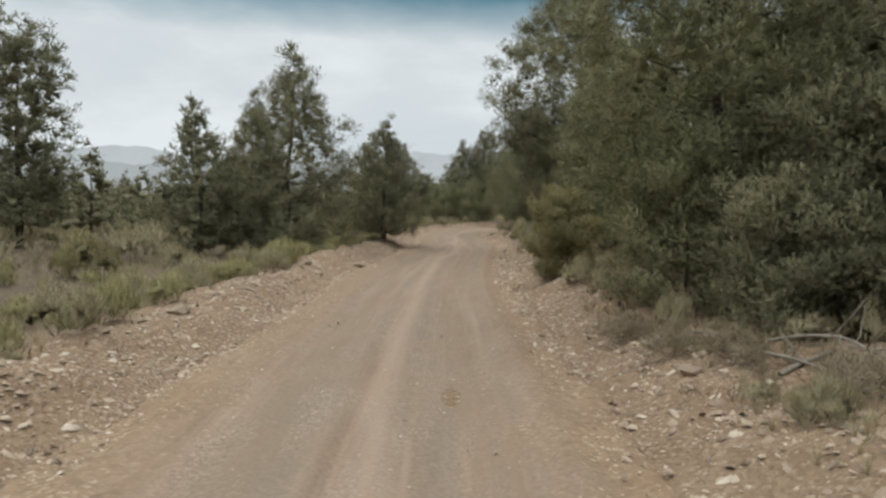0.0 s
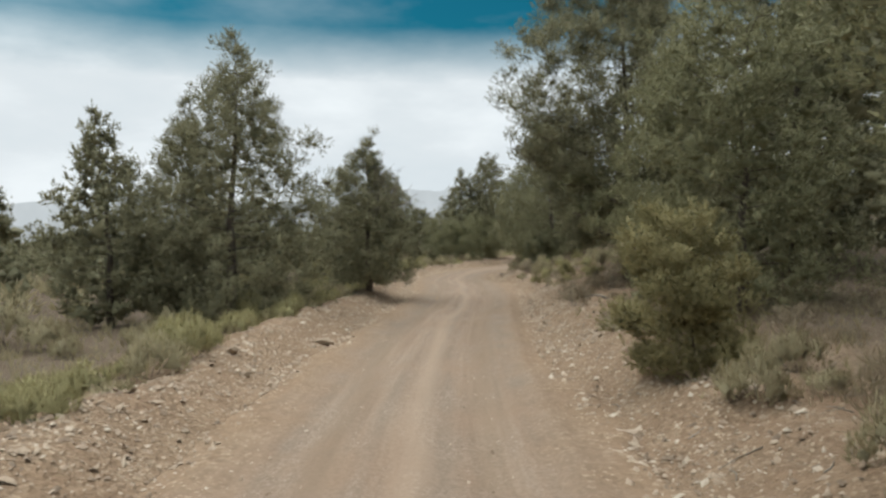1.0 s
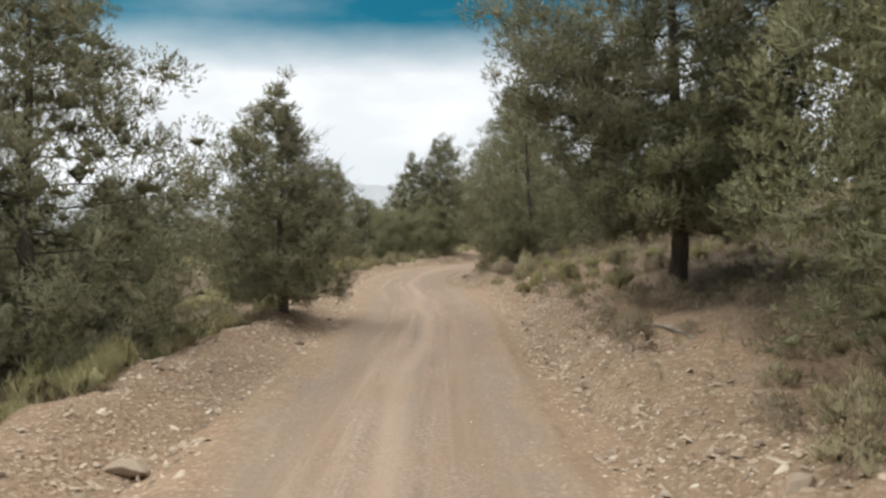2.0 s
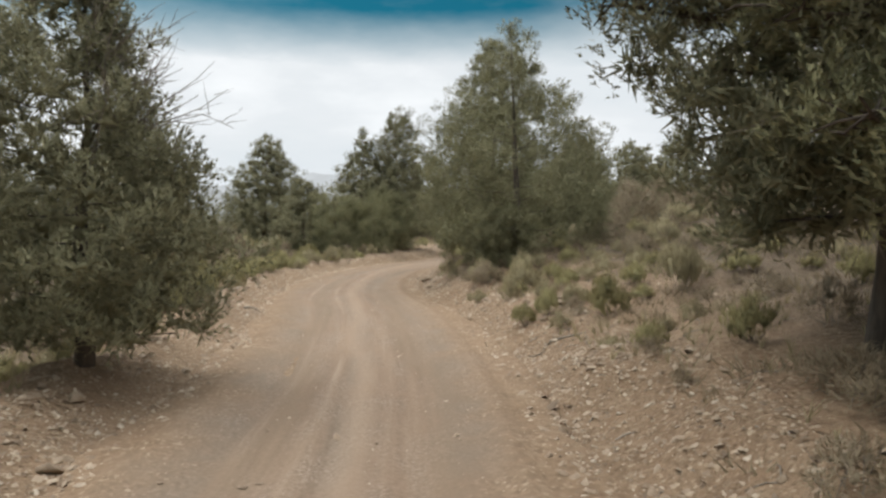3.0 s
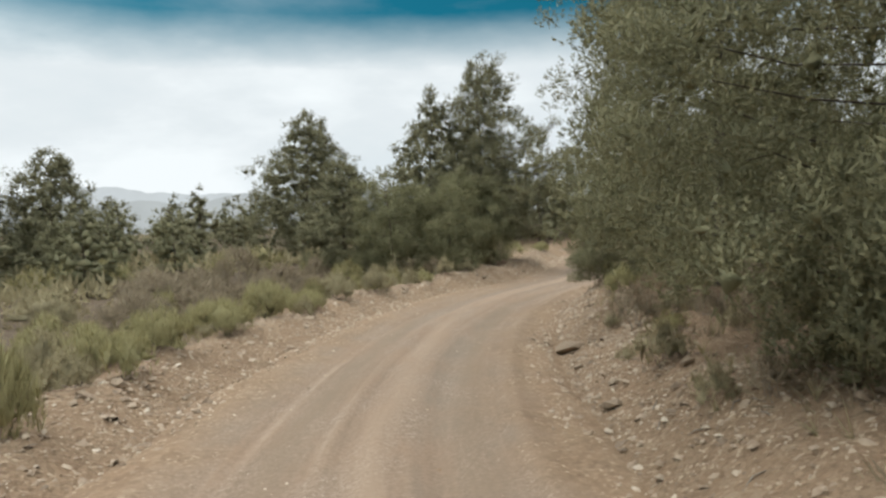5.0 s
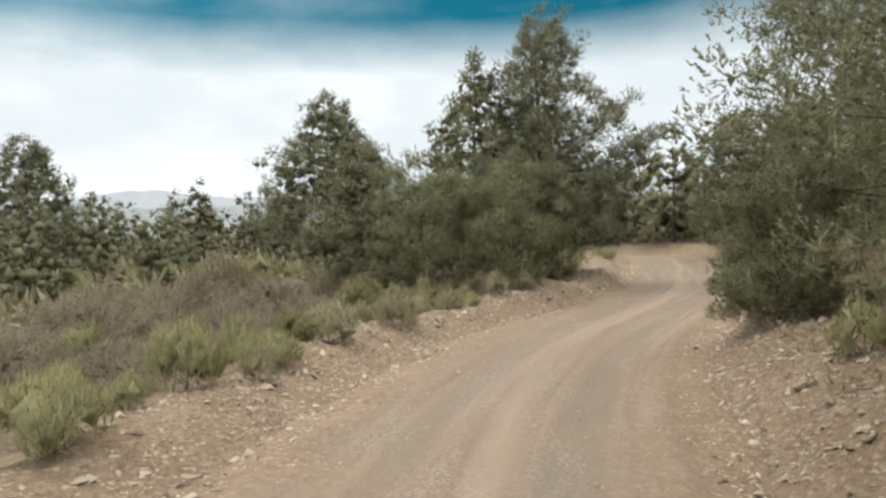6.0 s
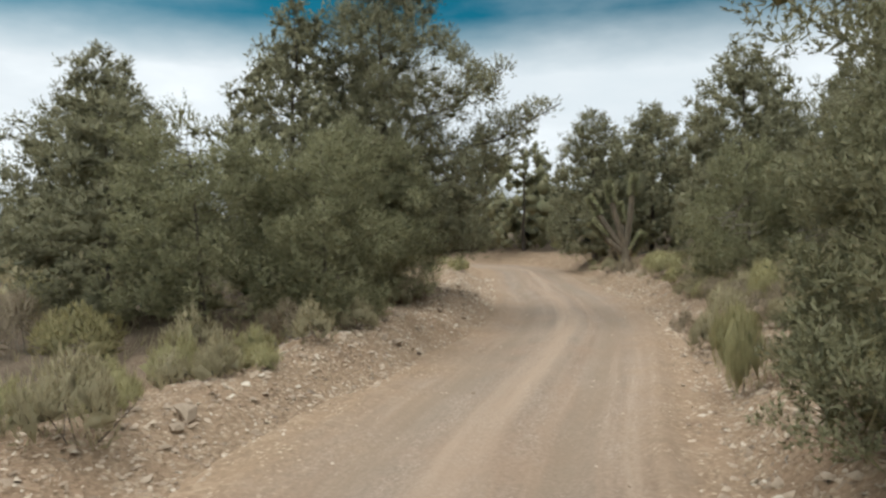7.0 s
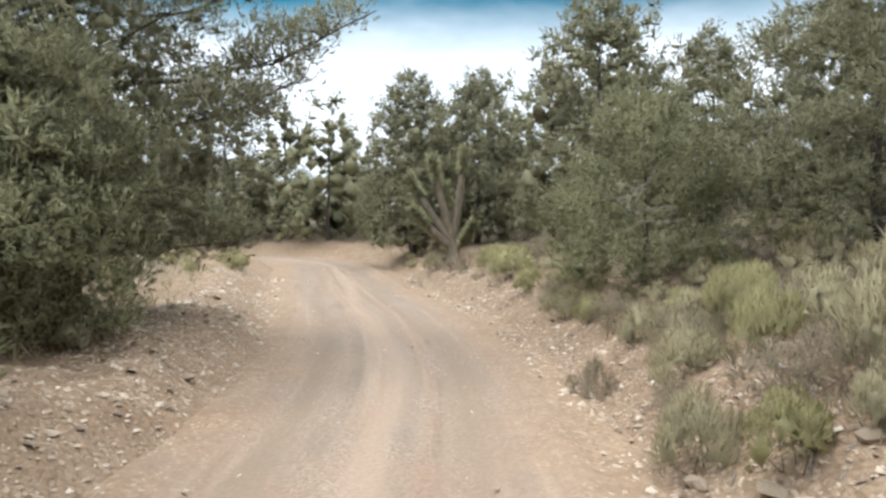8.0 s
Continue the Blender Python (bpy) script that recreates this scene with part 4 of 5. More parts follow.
# left of the road
shrub("green", -8.0, 16.1, 1.1, 1.2)
shrub("sage", -3.7, 15.7, 0.6, 0.6)
shrub("rabbit", -3.7, 13.0, 0.45, 0.45)
shrub("rabbit", -4.7, 24.0, 0.55, 0.75)
shrub("rabbit", -3.4, 22.6, 0.35, 0.5)
shrub("rabbit", -3.7, 16.6, 0.55, 0.7)
shrub("green", -5.5, 38.5, 0.9, 1.4)
shrub("sage", -5.1, 29.5, 0.55, 1.0)
shrub("rabbit", -2.6, 34.0, 0.45, 0.5)
shrub("rabbit", -2.9, 37.1, 0.47, 0.6)
shrub("green", -3.2, 40.0, 0.55, 0.85)
shrub("rabbit", -2.45, 39.5, 0.5, 0.95)
shrub("green", -2.4, 31.0, 0.45, 0.5)
shrub("sage", -0.9, 49.8, 0.55, 0.55)
shrub("green", -3.6, 40.6, 0.85, 1.2)
shrub("green", -4.9, 40.2, 0.85, 1.2)
shrub("rabbit", -2.9, 42.5, 0.45, 0.65)
shrub("rabbit", -2.2, 42.9, 0.5, 0.55)
shrub("rabbit", -2.0, 44.9, 0.55, 0.55)
shrub("sage", -3.9, 43.2, 0.45, 0.85)
shrub("rabbit", -1.3, 48.3, 0.6, 0.48)
shrub("sage", -0.1, 51.4, 0.48, 0.75)
shrub("sage", 0.7, 53.6, 0.32, 0.52)
shrub("rabbit", -1.5, 48.2, 0.4, 0.45)
shrub("green", -1.3, 49.7, 0.48, 0.58)
shrub("rabbit", -3.0, 60.0, 0.6, 1.0)
shrub("dry", -4.7, 56.3, 1.2, 1.5)
shrub("dry", -3.0, 54.6, 1.0, 1.1)
shrub("dry", -6.8, 55.0, 1.2, 1.3)
shrub("rabbit", -0.2, 52.7, 0.42, 0.55)
shrub("dry", -4.2, 51.8, 1.0, 0.9)
shrub("dry", -6.0, 52.8, 1.2, 1.1)
shrub("sage", -7.6, 50.6, 1.0, 0.9)
shrub("dry", -2.4, 57.0, 0.9, 1.0)
shrub("green", -1.2, 55.6, 0.8, 0.9)
shrub("dry", -2.3, 50.9, 0.8, 0.8)
shrub("dry", -3.4, 53.0, 0.9, 1.0)
shrub("dry", -5.4, 54.4, 1.1, 1.1)
shrub("dry", -1.9, 53.4, 0.8, 0.9)
shrub("sage", -1.0, 51.3, 0.55, 0.7)
shrub("rabbit", -1.9, 47.2, 0.6, 0.75)
shrub("rabbit", -2.7, 46.3, 0.6, 0.8)
shrub("dry", -3.2, 48.6, 0.9, 0.9)
shrub("dry", -5.0, 49.2, 1.1, 1.0)
# last bend
for x_sh, y_sh, k_sh in ((9.2, 55.4, "sage"), (9.9, 56.1, "dry"), (8.9, 56.7, "sage"), (10.4, 57.2, "rabbit"), (9.4, 54.5, "dry"), (10.8, 55.8, "sage"), (11.6, 57.3, "sage"), (10.2, 54.6, "rabbit"), (7.8, 53.2, "sage"), (8.8, 53.4, "dry"), (9.8, 53.4, "sage"), (12.2, 56.2, "dry"), (11.3, 54.3, "dry")):
    shrub(k_sh, x_sh, y_sh, 0.5, 0.62)
shrub("rabbit", 5.95, 52.4, 0.36, 0.95)
shrub("sage", 7.2, 54.9, 0.38, 0.62)
shrub("sage", 8.4, 54.2, 0.66, 1.0)
shrub("green", 7.2, 54.2, 0.38, 0.55)
shrub("rabbit", 8.5, 55.5, 0.38, 0.58)
shrub("rabbit", 9.6, 57.5, 0.3, 0.42)
shrub("rabbit", 11.6, 64.3, 0.65, 0.7)
shrub("sage", 12.3, 69.4, 0.5, 0.6)
shrub("rabbit", 12.6, 66.6, 0.6, 0.6)
shrub("dry", 8.0, 57.0, 0.3, 0.44)
shrub("dry", 7.7, 55.6, 0.3, 0.4)
shrub("sage", 3.5, 59.6, 0.35, 0.46)
shrub("dry", 1.4, 55.6, 0.5, 0.6)
shrub("sage", 2.4, 56.2, 0.4, 0.5)


def sown(count, box, lo, hi, sizes, mix, apart=0.75, far=0.5):
    """Shrubs strewn over a strip beside the road, lo to hi metres from its middle."""
    made = 0
    for _ in range(count * 30):
        if made >= count:
            break
        x, y = r_sh.uniform(box[0], box[1]), r_sh.uniform(box[2], box[3])
        d = float(road_coords(x, y)[0][0])
        s = r_sh.uniform(*sizes)
        if not lo <= d <= hi or any(math.hypot(x - a, y - b) < apart * (s + c) for a, b, c in shrubs_at) or any(math.hypot(x - a, y - b) < 0.7 for a, b in trees_at):
            continue
        shrub(str(r_sh.choice(mix)), x, y, s, s * r_sh.uniform(0.95, 1.5), far)
        made += 1


sown(80, (-12, 4, 5, 64), -8.5, -3.35, (0.28, 0.6), ["sage", "rabbit", "rabbit", "sage", "rabbit"])
sown(80, (-6, 4, 5, 62), -4.4, -3.25, (0.28, 0.5), ["sage", "rabbit", "rabbit"])
sown(60, (-26, 0, 8, 75), -22, -8.0, (0.5, 1.1), ["sage", "green", "dry", "sage", "rabbit"], far=0.3)
sown(75, (2, 18, 22, 66), 2.5, 8.5, (0.16, 0.45), ["sage", "sage", "dry", "rabbit", "dry", "green"])
sown(40, (6, 26, 24, 84), 7, 18, (0.4, 0.9), ["sage", "dry", "dry", "sage", "green"], far=0.3)
sown(90, (2, 14, 26, 44), 2.5, 8, (0.15, 0.36), ["sage", "sage", "dry", "rabbit", "sage", "dry"], 0.6)
sown(105, (6, 15, 51, 64), 2.6, 7.5, (0.18, 0.46), ["sage", "rabbit", "dry", "sage", "dry"], 0.6)
sown(64, (1.5, 8, 4, 26), 2.7, 6.5, (0.2, 0.45), ["dry", "sage", "dry", "dry"])
sown(30, (-4, 4, 38, 56), -3.6, -2.7, (0.26, 0.42), ["sage", "rabbit", "rabbit", "sage"])
sown(26, (6, 22, 62, 92), 2.4, 6, (0.3, 0.6), ["sage", "rabbit", "sage", "dry"], far=0.3)
sown(16, (-4, 20, 66, 92), -5, -2.6, (0.3, 0.5), ["sage", "rabbit", "rabbit"], far=0.3)
# the low brush that crowds the verge on the outside of the last bend
for kind, x, y, r, h in (("sage", 10.0, 60.2, 0.42, 0.5), ("rabbit", 9.75, 59.2, 0.34, 0.45), ("dry", 9.5, 58.5, 0.42, 0.5), ("sage", 9.0, 57.5, 0.4, 0.5), ("dry", 8.75, 56.6, 0.45, 0.55),
                         ("sage", 8.1, 56.0, 0.36, 0.5), ("rabbit", 9.1, 56.4, 0.36, 0.6), ("dry", 8.1, 54.6, 0.42, 0.6), ("sage", 7.75, 54.0, 0.36, 0.5), ("dry", 10.6, 61.3, 0.4, 0.45)):
    shrub(kind, x, y, r, h)


def strewn_grass():
    """Thin dry grass and seedlings between the shrubs, left and right."""
    r = np.random.default_rng(5)
    n = 30000
    x, y = r.uniform(-14, 20, n), r.uniform(2, 80, n)
    d = road_coords(x, y)[0]
    patch = vnoise(x * 0.5, y * 0.5, 71)
    ok = ((d < -3.15) & (d > -10) & (r.random(n) < 0.1 + 0.5 * patch)) | ((d > 2.6) & (d < 10) & (r.random(n) < 0.9 * patch))
    x, y, d = x[ok], y[ok], d[ok]
    c = np.column_stack([x, y, height(x, y) - 0.02])
    tall = np.repeat(np.where(d < 0, r.uniform(0.7, 1.5, len(x)), r.uniform(0.4, 0.9, len(x))), 11)
    v, f = brushes(r, c, np.tile([[0, 0, 1.0]], (len(c), 1)) + 0.2 * r.normal(size=(len(c), 3)), 11, 0.05, 0.26, 0.0045, 0.55)
    v = v.reshape(-1, 3, 3)
    v[:, 2] = v[:, 0] + (v[:, 2] - v[:, 0]) * tall[:, None]
    tagged(new("dry_grass", mesh_of("dry_grass", v.reshape(-1, 3), [f], SAGE)), "thin pale dry grass between the shrubs", "grass", kind="stuff")


strewn_grass()


def dry_scrub():
    """Low dead tufts and seedlings that cover the banks between the shrubs."""
    r = np.random.default_rng(8)
    n = 19000
    x, y = r.uniform(1, 20, n), r.uniform(3, 72, n)
    d = road_coords(x, y)[0]
    patch = vnoise(x * 0.9, y * 0.9, 77)
    ok = (d > 2.55) & (d < 9) & (r.random(n) < 1.25 * (patch - 0.25) * sstep(2.4, 3.4, d))
    x, y = x[ok], y[ok]
    k = 16
    s = r.uniform(0.05, 0.15, len(x))
    o = r.normal(size=(len(x), k, 3)) * np.array([1, 1, 0.25]) * s[:, None, None]
    o[..., 2] = np.abs(o[..., 2])
    c = (np.column_stack([x, y, height(x, y) - 0.02])[:, None] + o).reshape(-1, 3)
    v, f = brushes(r, c, o.reshape(-1, 3) * 3 + np.array([[0, 0, 0.6]]), 1, 0.02, 0.15, 0.0085, 0.6)
    tagged(new("dry_scrub", mesh_of("dry_scrub", v, [f], DRY)), "low grey-brown dead scrub on the stony banks", "scrub", kind="stuff")


dry_scrub()


def far_brush():
    """Low brush over the land further off, left and right of the road."""
    r = np.random.default_rng(6)
    x, y = r.uniform(-70, 70, 4200), r.uniform(5, 130, 4200)
    d = road_coords(x, y)[0]
    ok = (d < -11) | (d > 12)
    x, y = x[ok], y[ok]
    z = height(x, y)
    s = r.uniform(0.35, 0.9, len(x))
    k = 20
    o = unit(r.normal(size=(len(x), k, 3)) + np.array([0, 0, 0.7])) * s[:, None, None] * r.uniform(0.5, 1.0, (len(x), k, 1))
    o[..., 2] = np.abs(o[..., 2])
    c = (np.column_stack([x, y, z])[:, None] + o).reshape(-1, 3)
    v, f = brushes(r, c, unit(o.reshape(-1, 3)) + np.array([[0, 0, 0.8]]), 1, 0.05, 0.4, 0.075, 0.5)
    tagged(new("low_brush", mesh_of("low_brush", v, [f], SAGE)), "low grey-green brush covering the flats", "brush", kind="stuff")


far_brush()

# ---- the branched yucca on the bend ----


def yucca(x, y, turn):
    ob = tagged(stand(new("joshua_tree"), x, y, turn), "branching joshua tree with tan trunks and green spiky heads", "joshua tree")
    r = np.random.default_rng(12)
    tv, tf = tube(np.array([[0.1, 0, -0.2], [0.05, 0, 0.25], [0.0, 0.02, 0.7]]), [0.24, 0.19, 0.15], 9)
    part_of("trunk", mesh_of("trunk", tv, [tf], YUCCA_BARK, True), ob)
    for ex, ey, ez, root in ((-1.2, 0.1, 2.45, 0.6), (-0.55, -0.15, 2.95, 0.7), (0.36, 0.1, 3.2, 0.6), (-1.1, -0.2, 1.55, 0.45), (-0.8, 0.3, 1.3, 0.4), (0.6, -0.2, 1.15, 0.35), (-0.2, 0.3, 2.2, 0.7)):
        end = np.array([ex, ey, ez])
        start = np.array([0.02, 0, root])
        mid = start + (end - start) * np.array([0.55, 0.55, 0.42])
        t = np.linspace(0, 1, 8)[:, None]
        p = (1 - t) ** 2 * start + 2 * t * (1 - t) * mid + t ** 2 * end
        av, af = tube(p, np.linspace(0.12, 0.085, 8), 8)
        arm = part_of("arm", mesh_of("arm", av, [af], YUCCA_BARK, True), ob)
        tip = unit(p[-1] - p[-3])
        n = 640
        s = r.uniform(-0.72, 0.06, (n, 1))
        side = unit(np.cross(tip[None], r.normal(size=(n, 3))))
        c = p[-1] + tip * s + side * 0.07
        v, f = brushes(r, c, side + tip * (0.3 + 2.5 * np.clip(s + 0.12, 0, 1)), 2, 0.02, 0.13, 0.019, 0.25)
        f, shade = facing(v, f, np.repeat(side + 0.6 * tip, 2, 0))
        part_of("spiky_head", mesh_of("spiky_head", v, [f], SPIKE, True, normals=shade), arm, "green spiky leaf head")


yucca(12.8, 69.35, radians(-26))

# ---- dead wood ----


def dead_branch(seed, a, b, thick, twigs=4, label="bleached grey dead branch lying on the bank"):
    r = np.random.default_rng(seed)
    a, b = np.array([*a, ground_z(*a) + thick * 0.7]), np.array([*b, ground_z(*b) + thick * 0.7])
    ln = np.linalg.norm(b - a)
    t = np.linspace(0, 1, 9)[:, None]
    p = a + (b - a) * t + np.sin(t * 3.1) * np.array([[0, 0, 0.12 * ln]]) * r.uniform(0.1, 1) + np.cumsum(r.normal(size=(9, 3)) * 0.022 * ln, 0) * np.array([1, 1, 0.4]) * t
    v, f = tube(p, np.linspace(1, 0.35, 9) * thick, 7)
    ob = new("dead_branch", mesh_of("dead_branch", v - a, [f], DEADWOOD, True))
    ob.location = a
    for _ in range(twigs):
        q = along(p, r.uniform(0.2, 0.9))
        w = unit((b - a) / ln + 0.8 * r.normal(size=3) + np.array([0, 0, 0.4]))
        pts = q + w * ln * r.uniform(0.2, 0.45) * np.linspace(0, 1, 5)[:, None] + np.cumsum(r.normal(size=(5, 3)) * 0.02, 0)
        pts[:, 2] = np.maximum(pts[:, 2], q[2] - thick)
        v, f = tube(pts, np.linspace(1, 0.3, 5) * thick * 0.45, 5)
        part_of("twig", mesh_of("twig", v - a, [f], DEADWOOD, True), ob)
    tagged(ob, label, "dead branch", "dead wood")


dead_branch(1, (2.5, 6.5), (3.3, 5.6), 0.024)
dead_branch(2, (2.8, 5.9), (3.7, 6.3), 0.026, 6)
dead_branch(3, (3.1, 5.2), (3.9, 6.0), 0.022, 6)
dead_branch(4, (3.0, 6.6), (3.6, 5.2), 0.02, 6)
dead_branch(5, (2.2, 7.4), (2.9, 6.5), 0.018)
dead_branch(6, (3.3, 5.9), (3.15, 5.5), 0.06, 2, "short bleached upright stub of dead wood")
dead_branch(7, (3.1, 23.8), (3.7, 22.6), 0.035, 1, "pale stripped dead branch on the bank")
dead_branch(8, (8.35, 55.3), (8.0, 54.6), 0.02, 2)
dead_branch(9, (11.5, 56.4), (12.6, 57.1), 0.055, 3, "dark fallen log among shrubs on the slope")
dead_branch(10, (-1.62, 36.0), (-1.3, 36.2), 0.028, 0, "short pale stick on the gravel shoulder")
dead_branch(11, (3.1, 30.1), (3.6, 29.2), 0.02, 2)
dead_branch(12, (0.9, 55.0), (1.7, 55.6), 0.022, 2)



def strewn_twigs():
    """Short dead twigs lying about on the banks."""
    r = np.random.default_rng(17)
    n = 5200
    x, y = r.uniform(-4, 16, n), r.uniform(2, 66, n)
    d = road_coords(x, y)[0]
    ok = (d > 2.1) & (d < 7.5) & (r.random(n) < 0.75)
    x, y = x[ok], y[ok]
    a, ln = r.uniform(0, 6.28, len(x)), r.uniform(0.05, 0.22, len(x)) * r.uniform(0.6, 1.6, len(x))
    pieces = []
    for px, py, pa, pl in zip(x, y, a, ln):
        p = np.array([[px, py, 0], [px + pl * math.cos(pa) * 0.5, py + pl * math.sin(pa) * 0.5, 0.01], [px + pl * math.cos(pa + 0.2), py + pl * math.sin(pa + 0.2), 0]])
        pieces.append((p, pl))
    z = height(np.concatenate([p[:, 0] for p, _ in pieces]), np.concatenate([p[:, 1] for p, _ in pieces])).reshape(-1, 3)
    made = []
    for (p, pl), pz in zip(pieces, z):
        p[:, 2] += pz + 0.008
        made.append(tube(p, [0.007, 0.006, 0.003], 3))
    v, f = join(made)
    tagged(new("twig_litter", mesh_of("twig_litter", v, [f], DEADWOOD)), "short bleached dead twigs scattered on the banks", "twigs", kind="stuff")


strewn_twigs()

# ---- stones ----
ICO = np.array([(0, 1, 1.618), (0, 1, -1.618), (0, -1, 1.618), (0, -1, -1.618), (1, 1.618, 0), (1, -1.618, 0), (-1, 1.618, 0), (-1, -1.618, 0),
                (1.618, 0, 1), (1.618, 0, -1), (-1.618, 0, 1), (-1.618, 0, -1)]) / 1.902


def ico_faces():
    d = np.linalg.norm(ICO[:, None] - ICO[None], axis=-1)
    near = (d > 0.1) & (d < 1.2)
    out = []
    for i in range(12):
        for j in range(i + 1, 12):
            for k in range(j + 1, 12):
                if near[i, j] and near[j, k] and near[i, k]:
                    n = np.dot(np.cross(ICO[j] - ICO[i], ICO[k] - ICO[i]), ICO[i] + ICO[j] + ICO[k])
                    out.append((i, j, k) if n > 0 else (i, k, j))
    return np.array(out)


ICO_F = ico_faces()


def rubble(r, x, y, z, size, flat=(0.35, 0.8)):
    """Broken stones, one for each place, as one mesh's arrays."""
    n = len(x)
    v = ICO[None] * (1 + 0.28 * r.normal(size=(n, 12, 1)).clip(-1.2, 1.2))
    v = v * np.stack([r.uniform(0.7, 1.5, n), r.uniform(0.6, 1.1, n), r.uniform(*flat, n)], -1)[:, None]
    tilt, a = r.normal(size=n) * 0.3, r.uniform(0, 6.28, n)
    ct, st, ca, sa = np.cos(tilt)[:, None], np.sin(tilt)[:, None], np.cos(a)[:, None], np.sin(a)[:, None]
    X, Z = v[..., 0] * ct - v[..., 2] * st, v[..., 0] * st + v[..., 2] * ct
    v = np.stack([X * ca - v[..., 1] * sa, X * sa + v[..., 1] * ca, Z], -1) * size[:, None, None]
    v += np.column_stack([x, y, z])[:, None]
    f = ICO_F[None] + 12 * np.arange(n)[:, None, None]
    return v.reshape(-1, 3), f.reshape(-1, 3)


# a chip's worn top over a sunken foot
OCT = np.array([(1, 0, -0.4), (-1, 0, -0.4), (0, 1, -0.4), (0, -1, -0.4), (0.35, 0.1, 0.8), (-0.4, -0.1, 0.7)], float)
OCT_F = np.array([(0, 2, 4), (2, 1, 5), (2, 5, 4), (1, 3, 5), (3, 0, 4), (3, 4, 5)])


def shards(r, x, y, z, size):
    """Small sharp chips of stone, as one mesh's arrays."""
    n = len(x)
    v = OCT[None] * r.uniform(0.65, 1.3, (n, 6, 1)) + 0.16 * r.normal(size=(n, 6, 3))
    v = v * np.stack([r.uniform(0.8, 1.7, n), r.uniform(0.6, 1.1, n), r.uniform(0.3, 0.7, n)], -1)[:, None]
    a = r.uniform(0, 6.28, n)
    ca, sa, tilt = np.cos(a)[:, None], np.sin(a)[:, None], r.normal(size=(n, 1)) * 0.3
    v = np.stack([v[..., 0] * ca - v[..., 1] * sa, v[..., 0] * sa + v[..., 1] * ca, v[..., 2] + tilt * v[..., 0]], -1) * size[:, None, None]
    v += np.column_stack([x, y, z])[:, None]
    return v.reshape(-1, 3), (OCT_F[None] + 6 * np.arange(n)[:, None, None]).reshape(-1, 3)


def build_gravel():
    r = np.random.default_rng(33)
    n = 125000
    k = r.integers(int(np.argmax(LINE[:, 1] > 2)), int(np.argmax(LINE[:, 1] > 72)), n)
    d = np.where(r.random(n) < 0.5, -1, 1) * np.where(r.random(n) < 0.8, r.uniform(1.35, 3.3, n), np.where(r.random(n) < 0.5, r.uniform(0, 1.5, n), r.uniform(3, 8, n)))
    u = r.uniform(-0.15, 0.15, n)
    x, y = LINE[k, 0] + d * TANG[k, 1] + u * TANG[k, 0], LINE[k, 1] - d * TANG[k, 0] + u * TANG[k, 1]
    a = np.abs(d)
    dens = np.where(a < 1.5, 0.24, np.where(a < 3.2, sstep(1.3, 2.0, a) * 0.72, np.where(d > 0, 0.2, 0.0)))
    dens = dens * (0.25 + 1.3 * vnoise(x * 0.8, y * 0.8, 51))
    ok = r.random(n) < dens
    x, y, a, k = x[ok], y[ok], a[ok], k[ok]
    size = np.minimum(np.exp(r.normal(size=len(x)) * 0.55) * np.where(a < 1.6, 0.008, 0.0155), 0.055)
    z = np.maximum(height(x, y), np.where(a < 1.95, road_level(LINE[k, 1]) + 0.01, -9)) + size * 0.15
    v, f = shards(r, x, y, z, size)
    tagged(new("gravel", mesh_of("gravel", v, [f], STONE)), "loose pale broken limestone gravel along the shoulders", "gravel", kind="stuff")


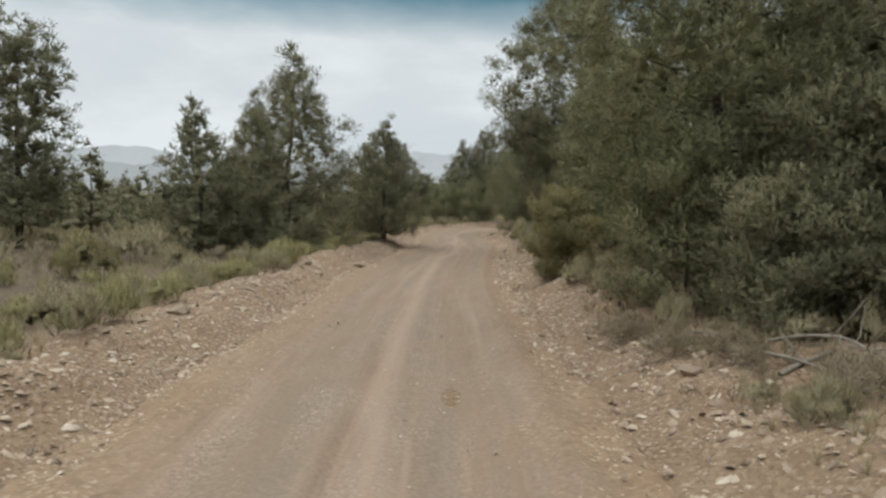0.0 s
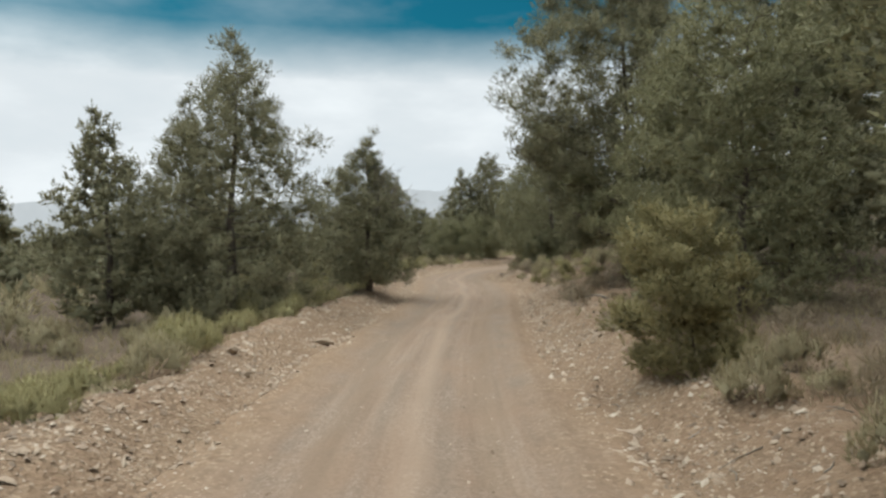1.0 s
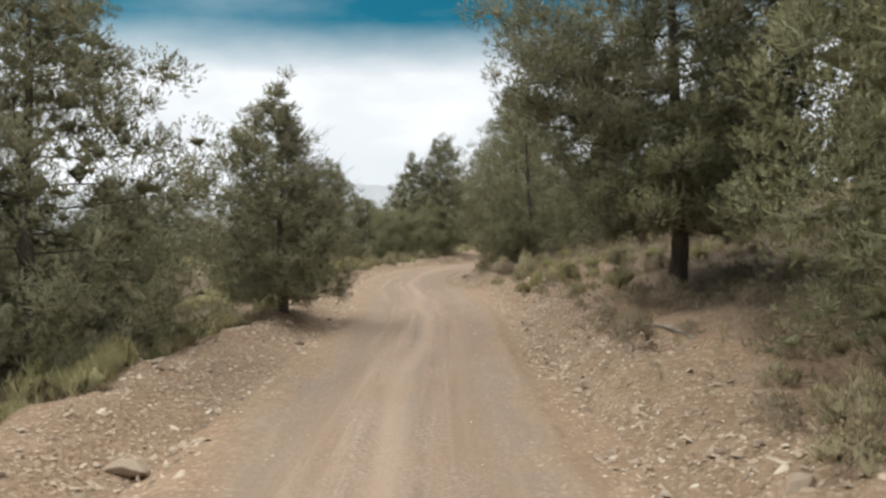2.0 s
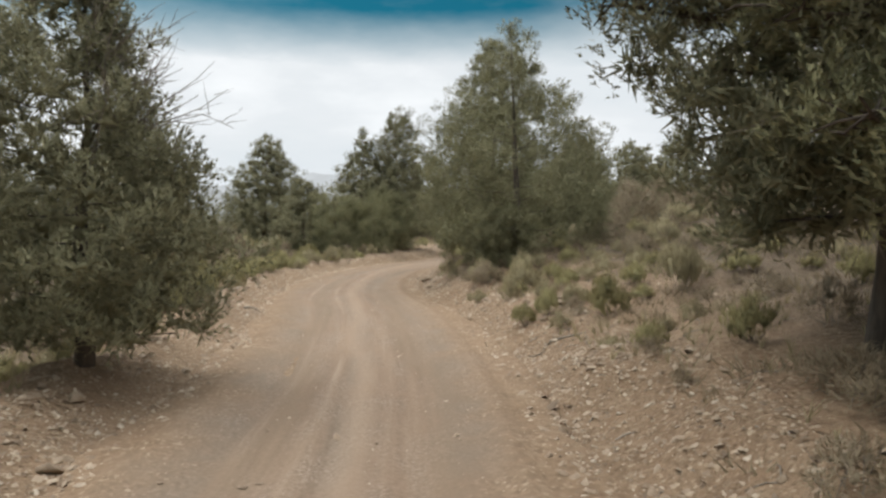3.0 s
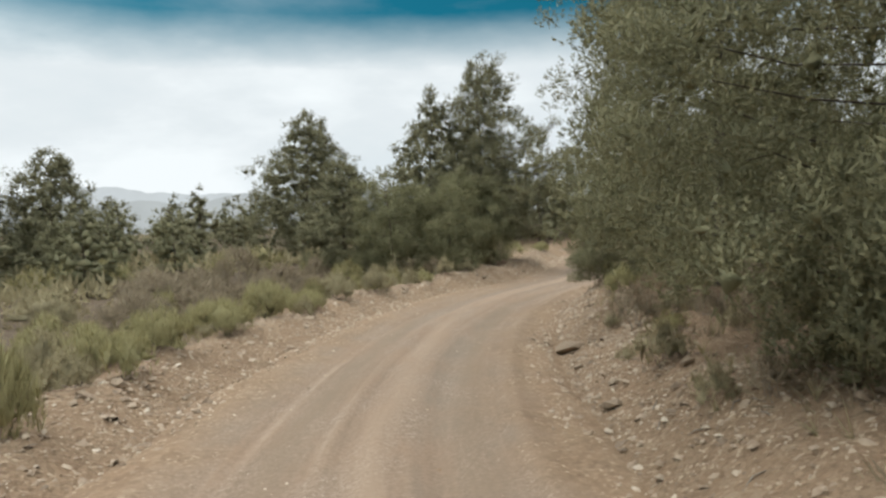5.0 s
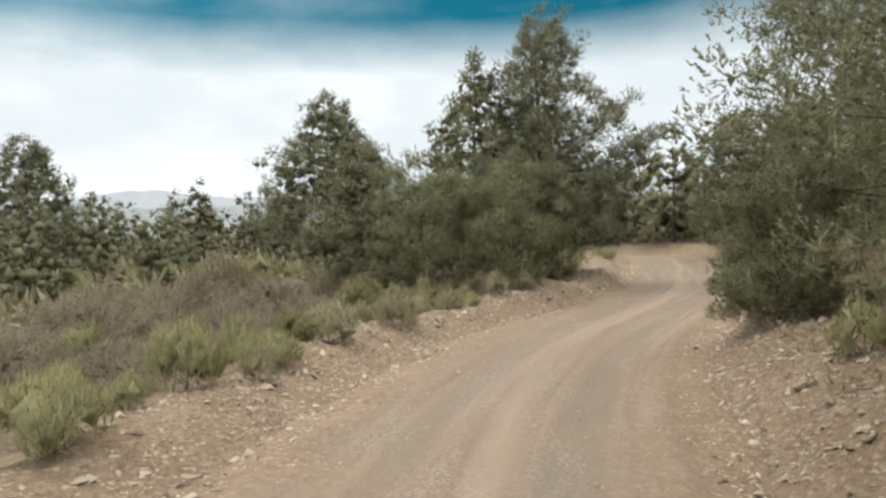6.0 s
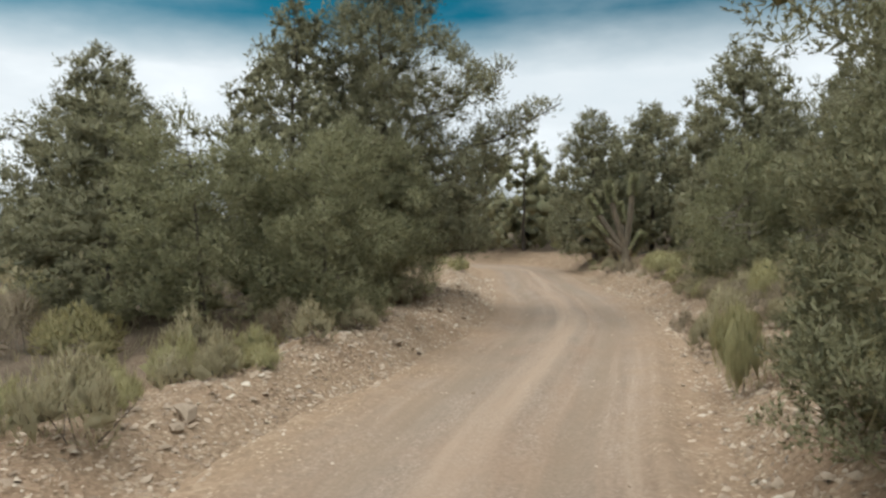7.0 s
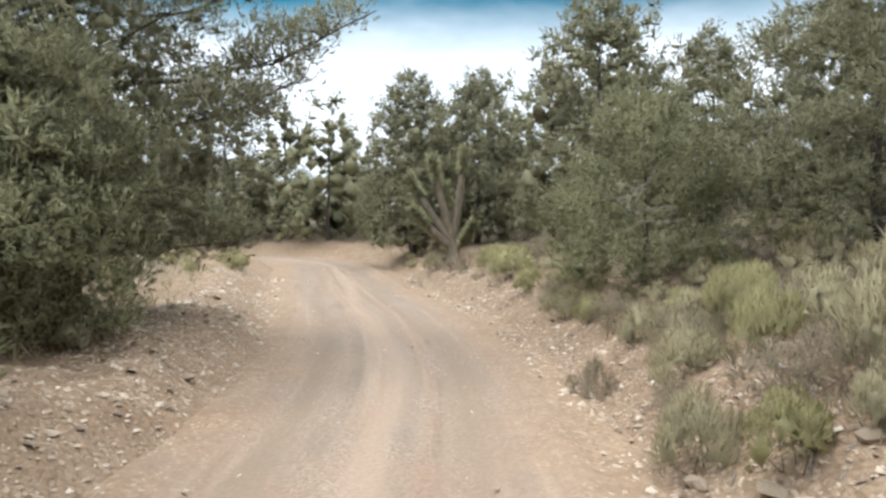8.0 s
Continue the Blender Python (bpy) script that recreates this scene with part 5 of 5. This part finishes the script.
build_gravel()
ROCKS = []
for n_rock in range(7):
    r_rock = np.random.default_rng(60 + n_rock)
    rv, rf = rubble(r_rock, np.zeros(1), np.zeros(1), np.zeros(1), np.ones(1), (0.45, 0.9) if n_rock < 5 else (0.26, 0.34))
    bm = bmesh.new()
    for co in rv:
        bm.verts.new(co)
    bm.verts.ensure_lookup_table()
    for tri in rf:
        bm.faces.new([bm.verts[i] for i in tri])
    bmesh.ops.recalc_face_normals(bm, faces=list(bm.faces))
    bmesh.ops.bevel(bm, geom=list(bm.edges), offset=0.035, segments=1, affect="EDGES", profile=0.6)
    me = bpy.data.meshes.new("rock")
    bm.to_mesh(me)
    bm.free()
    me.materials.append(ROCK)
    ROCKS.append(me)
r_rk = np.random.default_rng(90)


def rock(x, y, size, which=None, label="tan weathered angular rock on the road shoulder"):
    ob = new("rock", ROCKS[int(r_rk.integers(0, 5)) if which is None else which])
    flat = which is not None and which > 4
    tilt = 0.05 if flat else 0.2
    ob.matrix_basis = Matrix.LocRotScale((x, y, ground_z(x, y) + (0.06 if flat else 0.18) * size), Euler((r_rk.normal() * tilt, r_rk.normal() * tilt, r_rk.uniform(0, 6))), (size, size, size * r_rk.uniform(0.75, 1.0)))
    tagged(ob, label, "rock", "rocks on the shoulders")


rock(-2.25, 19.8, 0.24, 1, "large brown angular rock on the gravel berm")
rock(-2.1, 28.0, 0.12)
rock(3.8, 31.7, 0.24, 5, "flat grey slab of rock on the hillside")
rock(3.3, 31.1, 0.09)
rock(2.75, 35.8, 0.08)
rock(3.05, 43.7, 0.17)
rock(2.95, 40.8, 0.11, 5, "flat grey slab of rock on the road edge")
rock(2.75, 40.3, 0.10)
rock(-2.1, 41.2, 0.09)
rock(3.85, 46.0, 0.10)
rock(0.6, 52.15, 0.15)
rock(0.55, 51.9, 0.12)
rock(2.2, 18.0, 0.13)
rock(7.05, 54.8, 0.11)
rock(4.5, 58.7, 0.12)
rock(2.15, 6.1, 0.11)
for _ in range(110):
    s_rock = float(r_rk.uniform(6, 72))
    k_rock = int(np.searchsorted(LINE[:, 1][:np.argmax(LINE[:, 1] > 76)], s_rock))
    side_rock = -1 if r_rk.random() < 0.45 else 1
    off = side_rock * float(r_rk.uniform(2.0, 3.1) if side_rock < 0 else r_rk.uniform(2.0, 3.4 + 3 * r_rk.random()))
    rock(float(LINE[k_rock, 0] + off * TANG[k_rock, 1]), float(LINE[k_rock, 1] - off * TANG[k_rock, 0]), float(min(0.16, math.exp(r_rk.normal() * 0.35 - 2.75))))
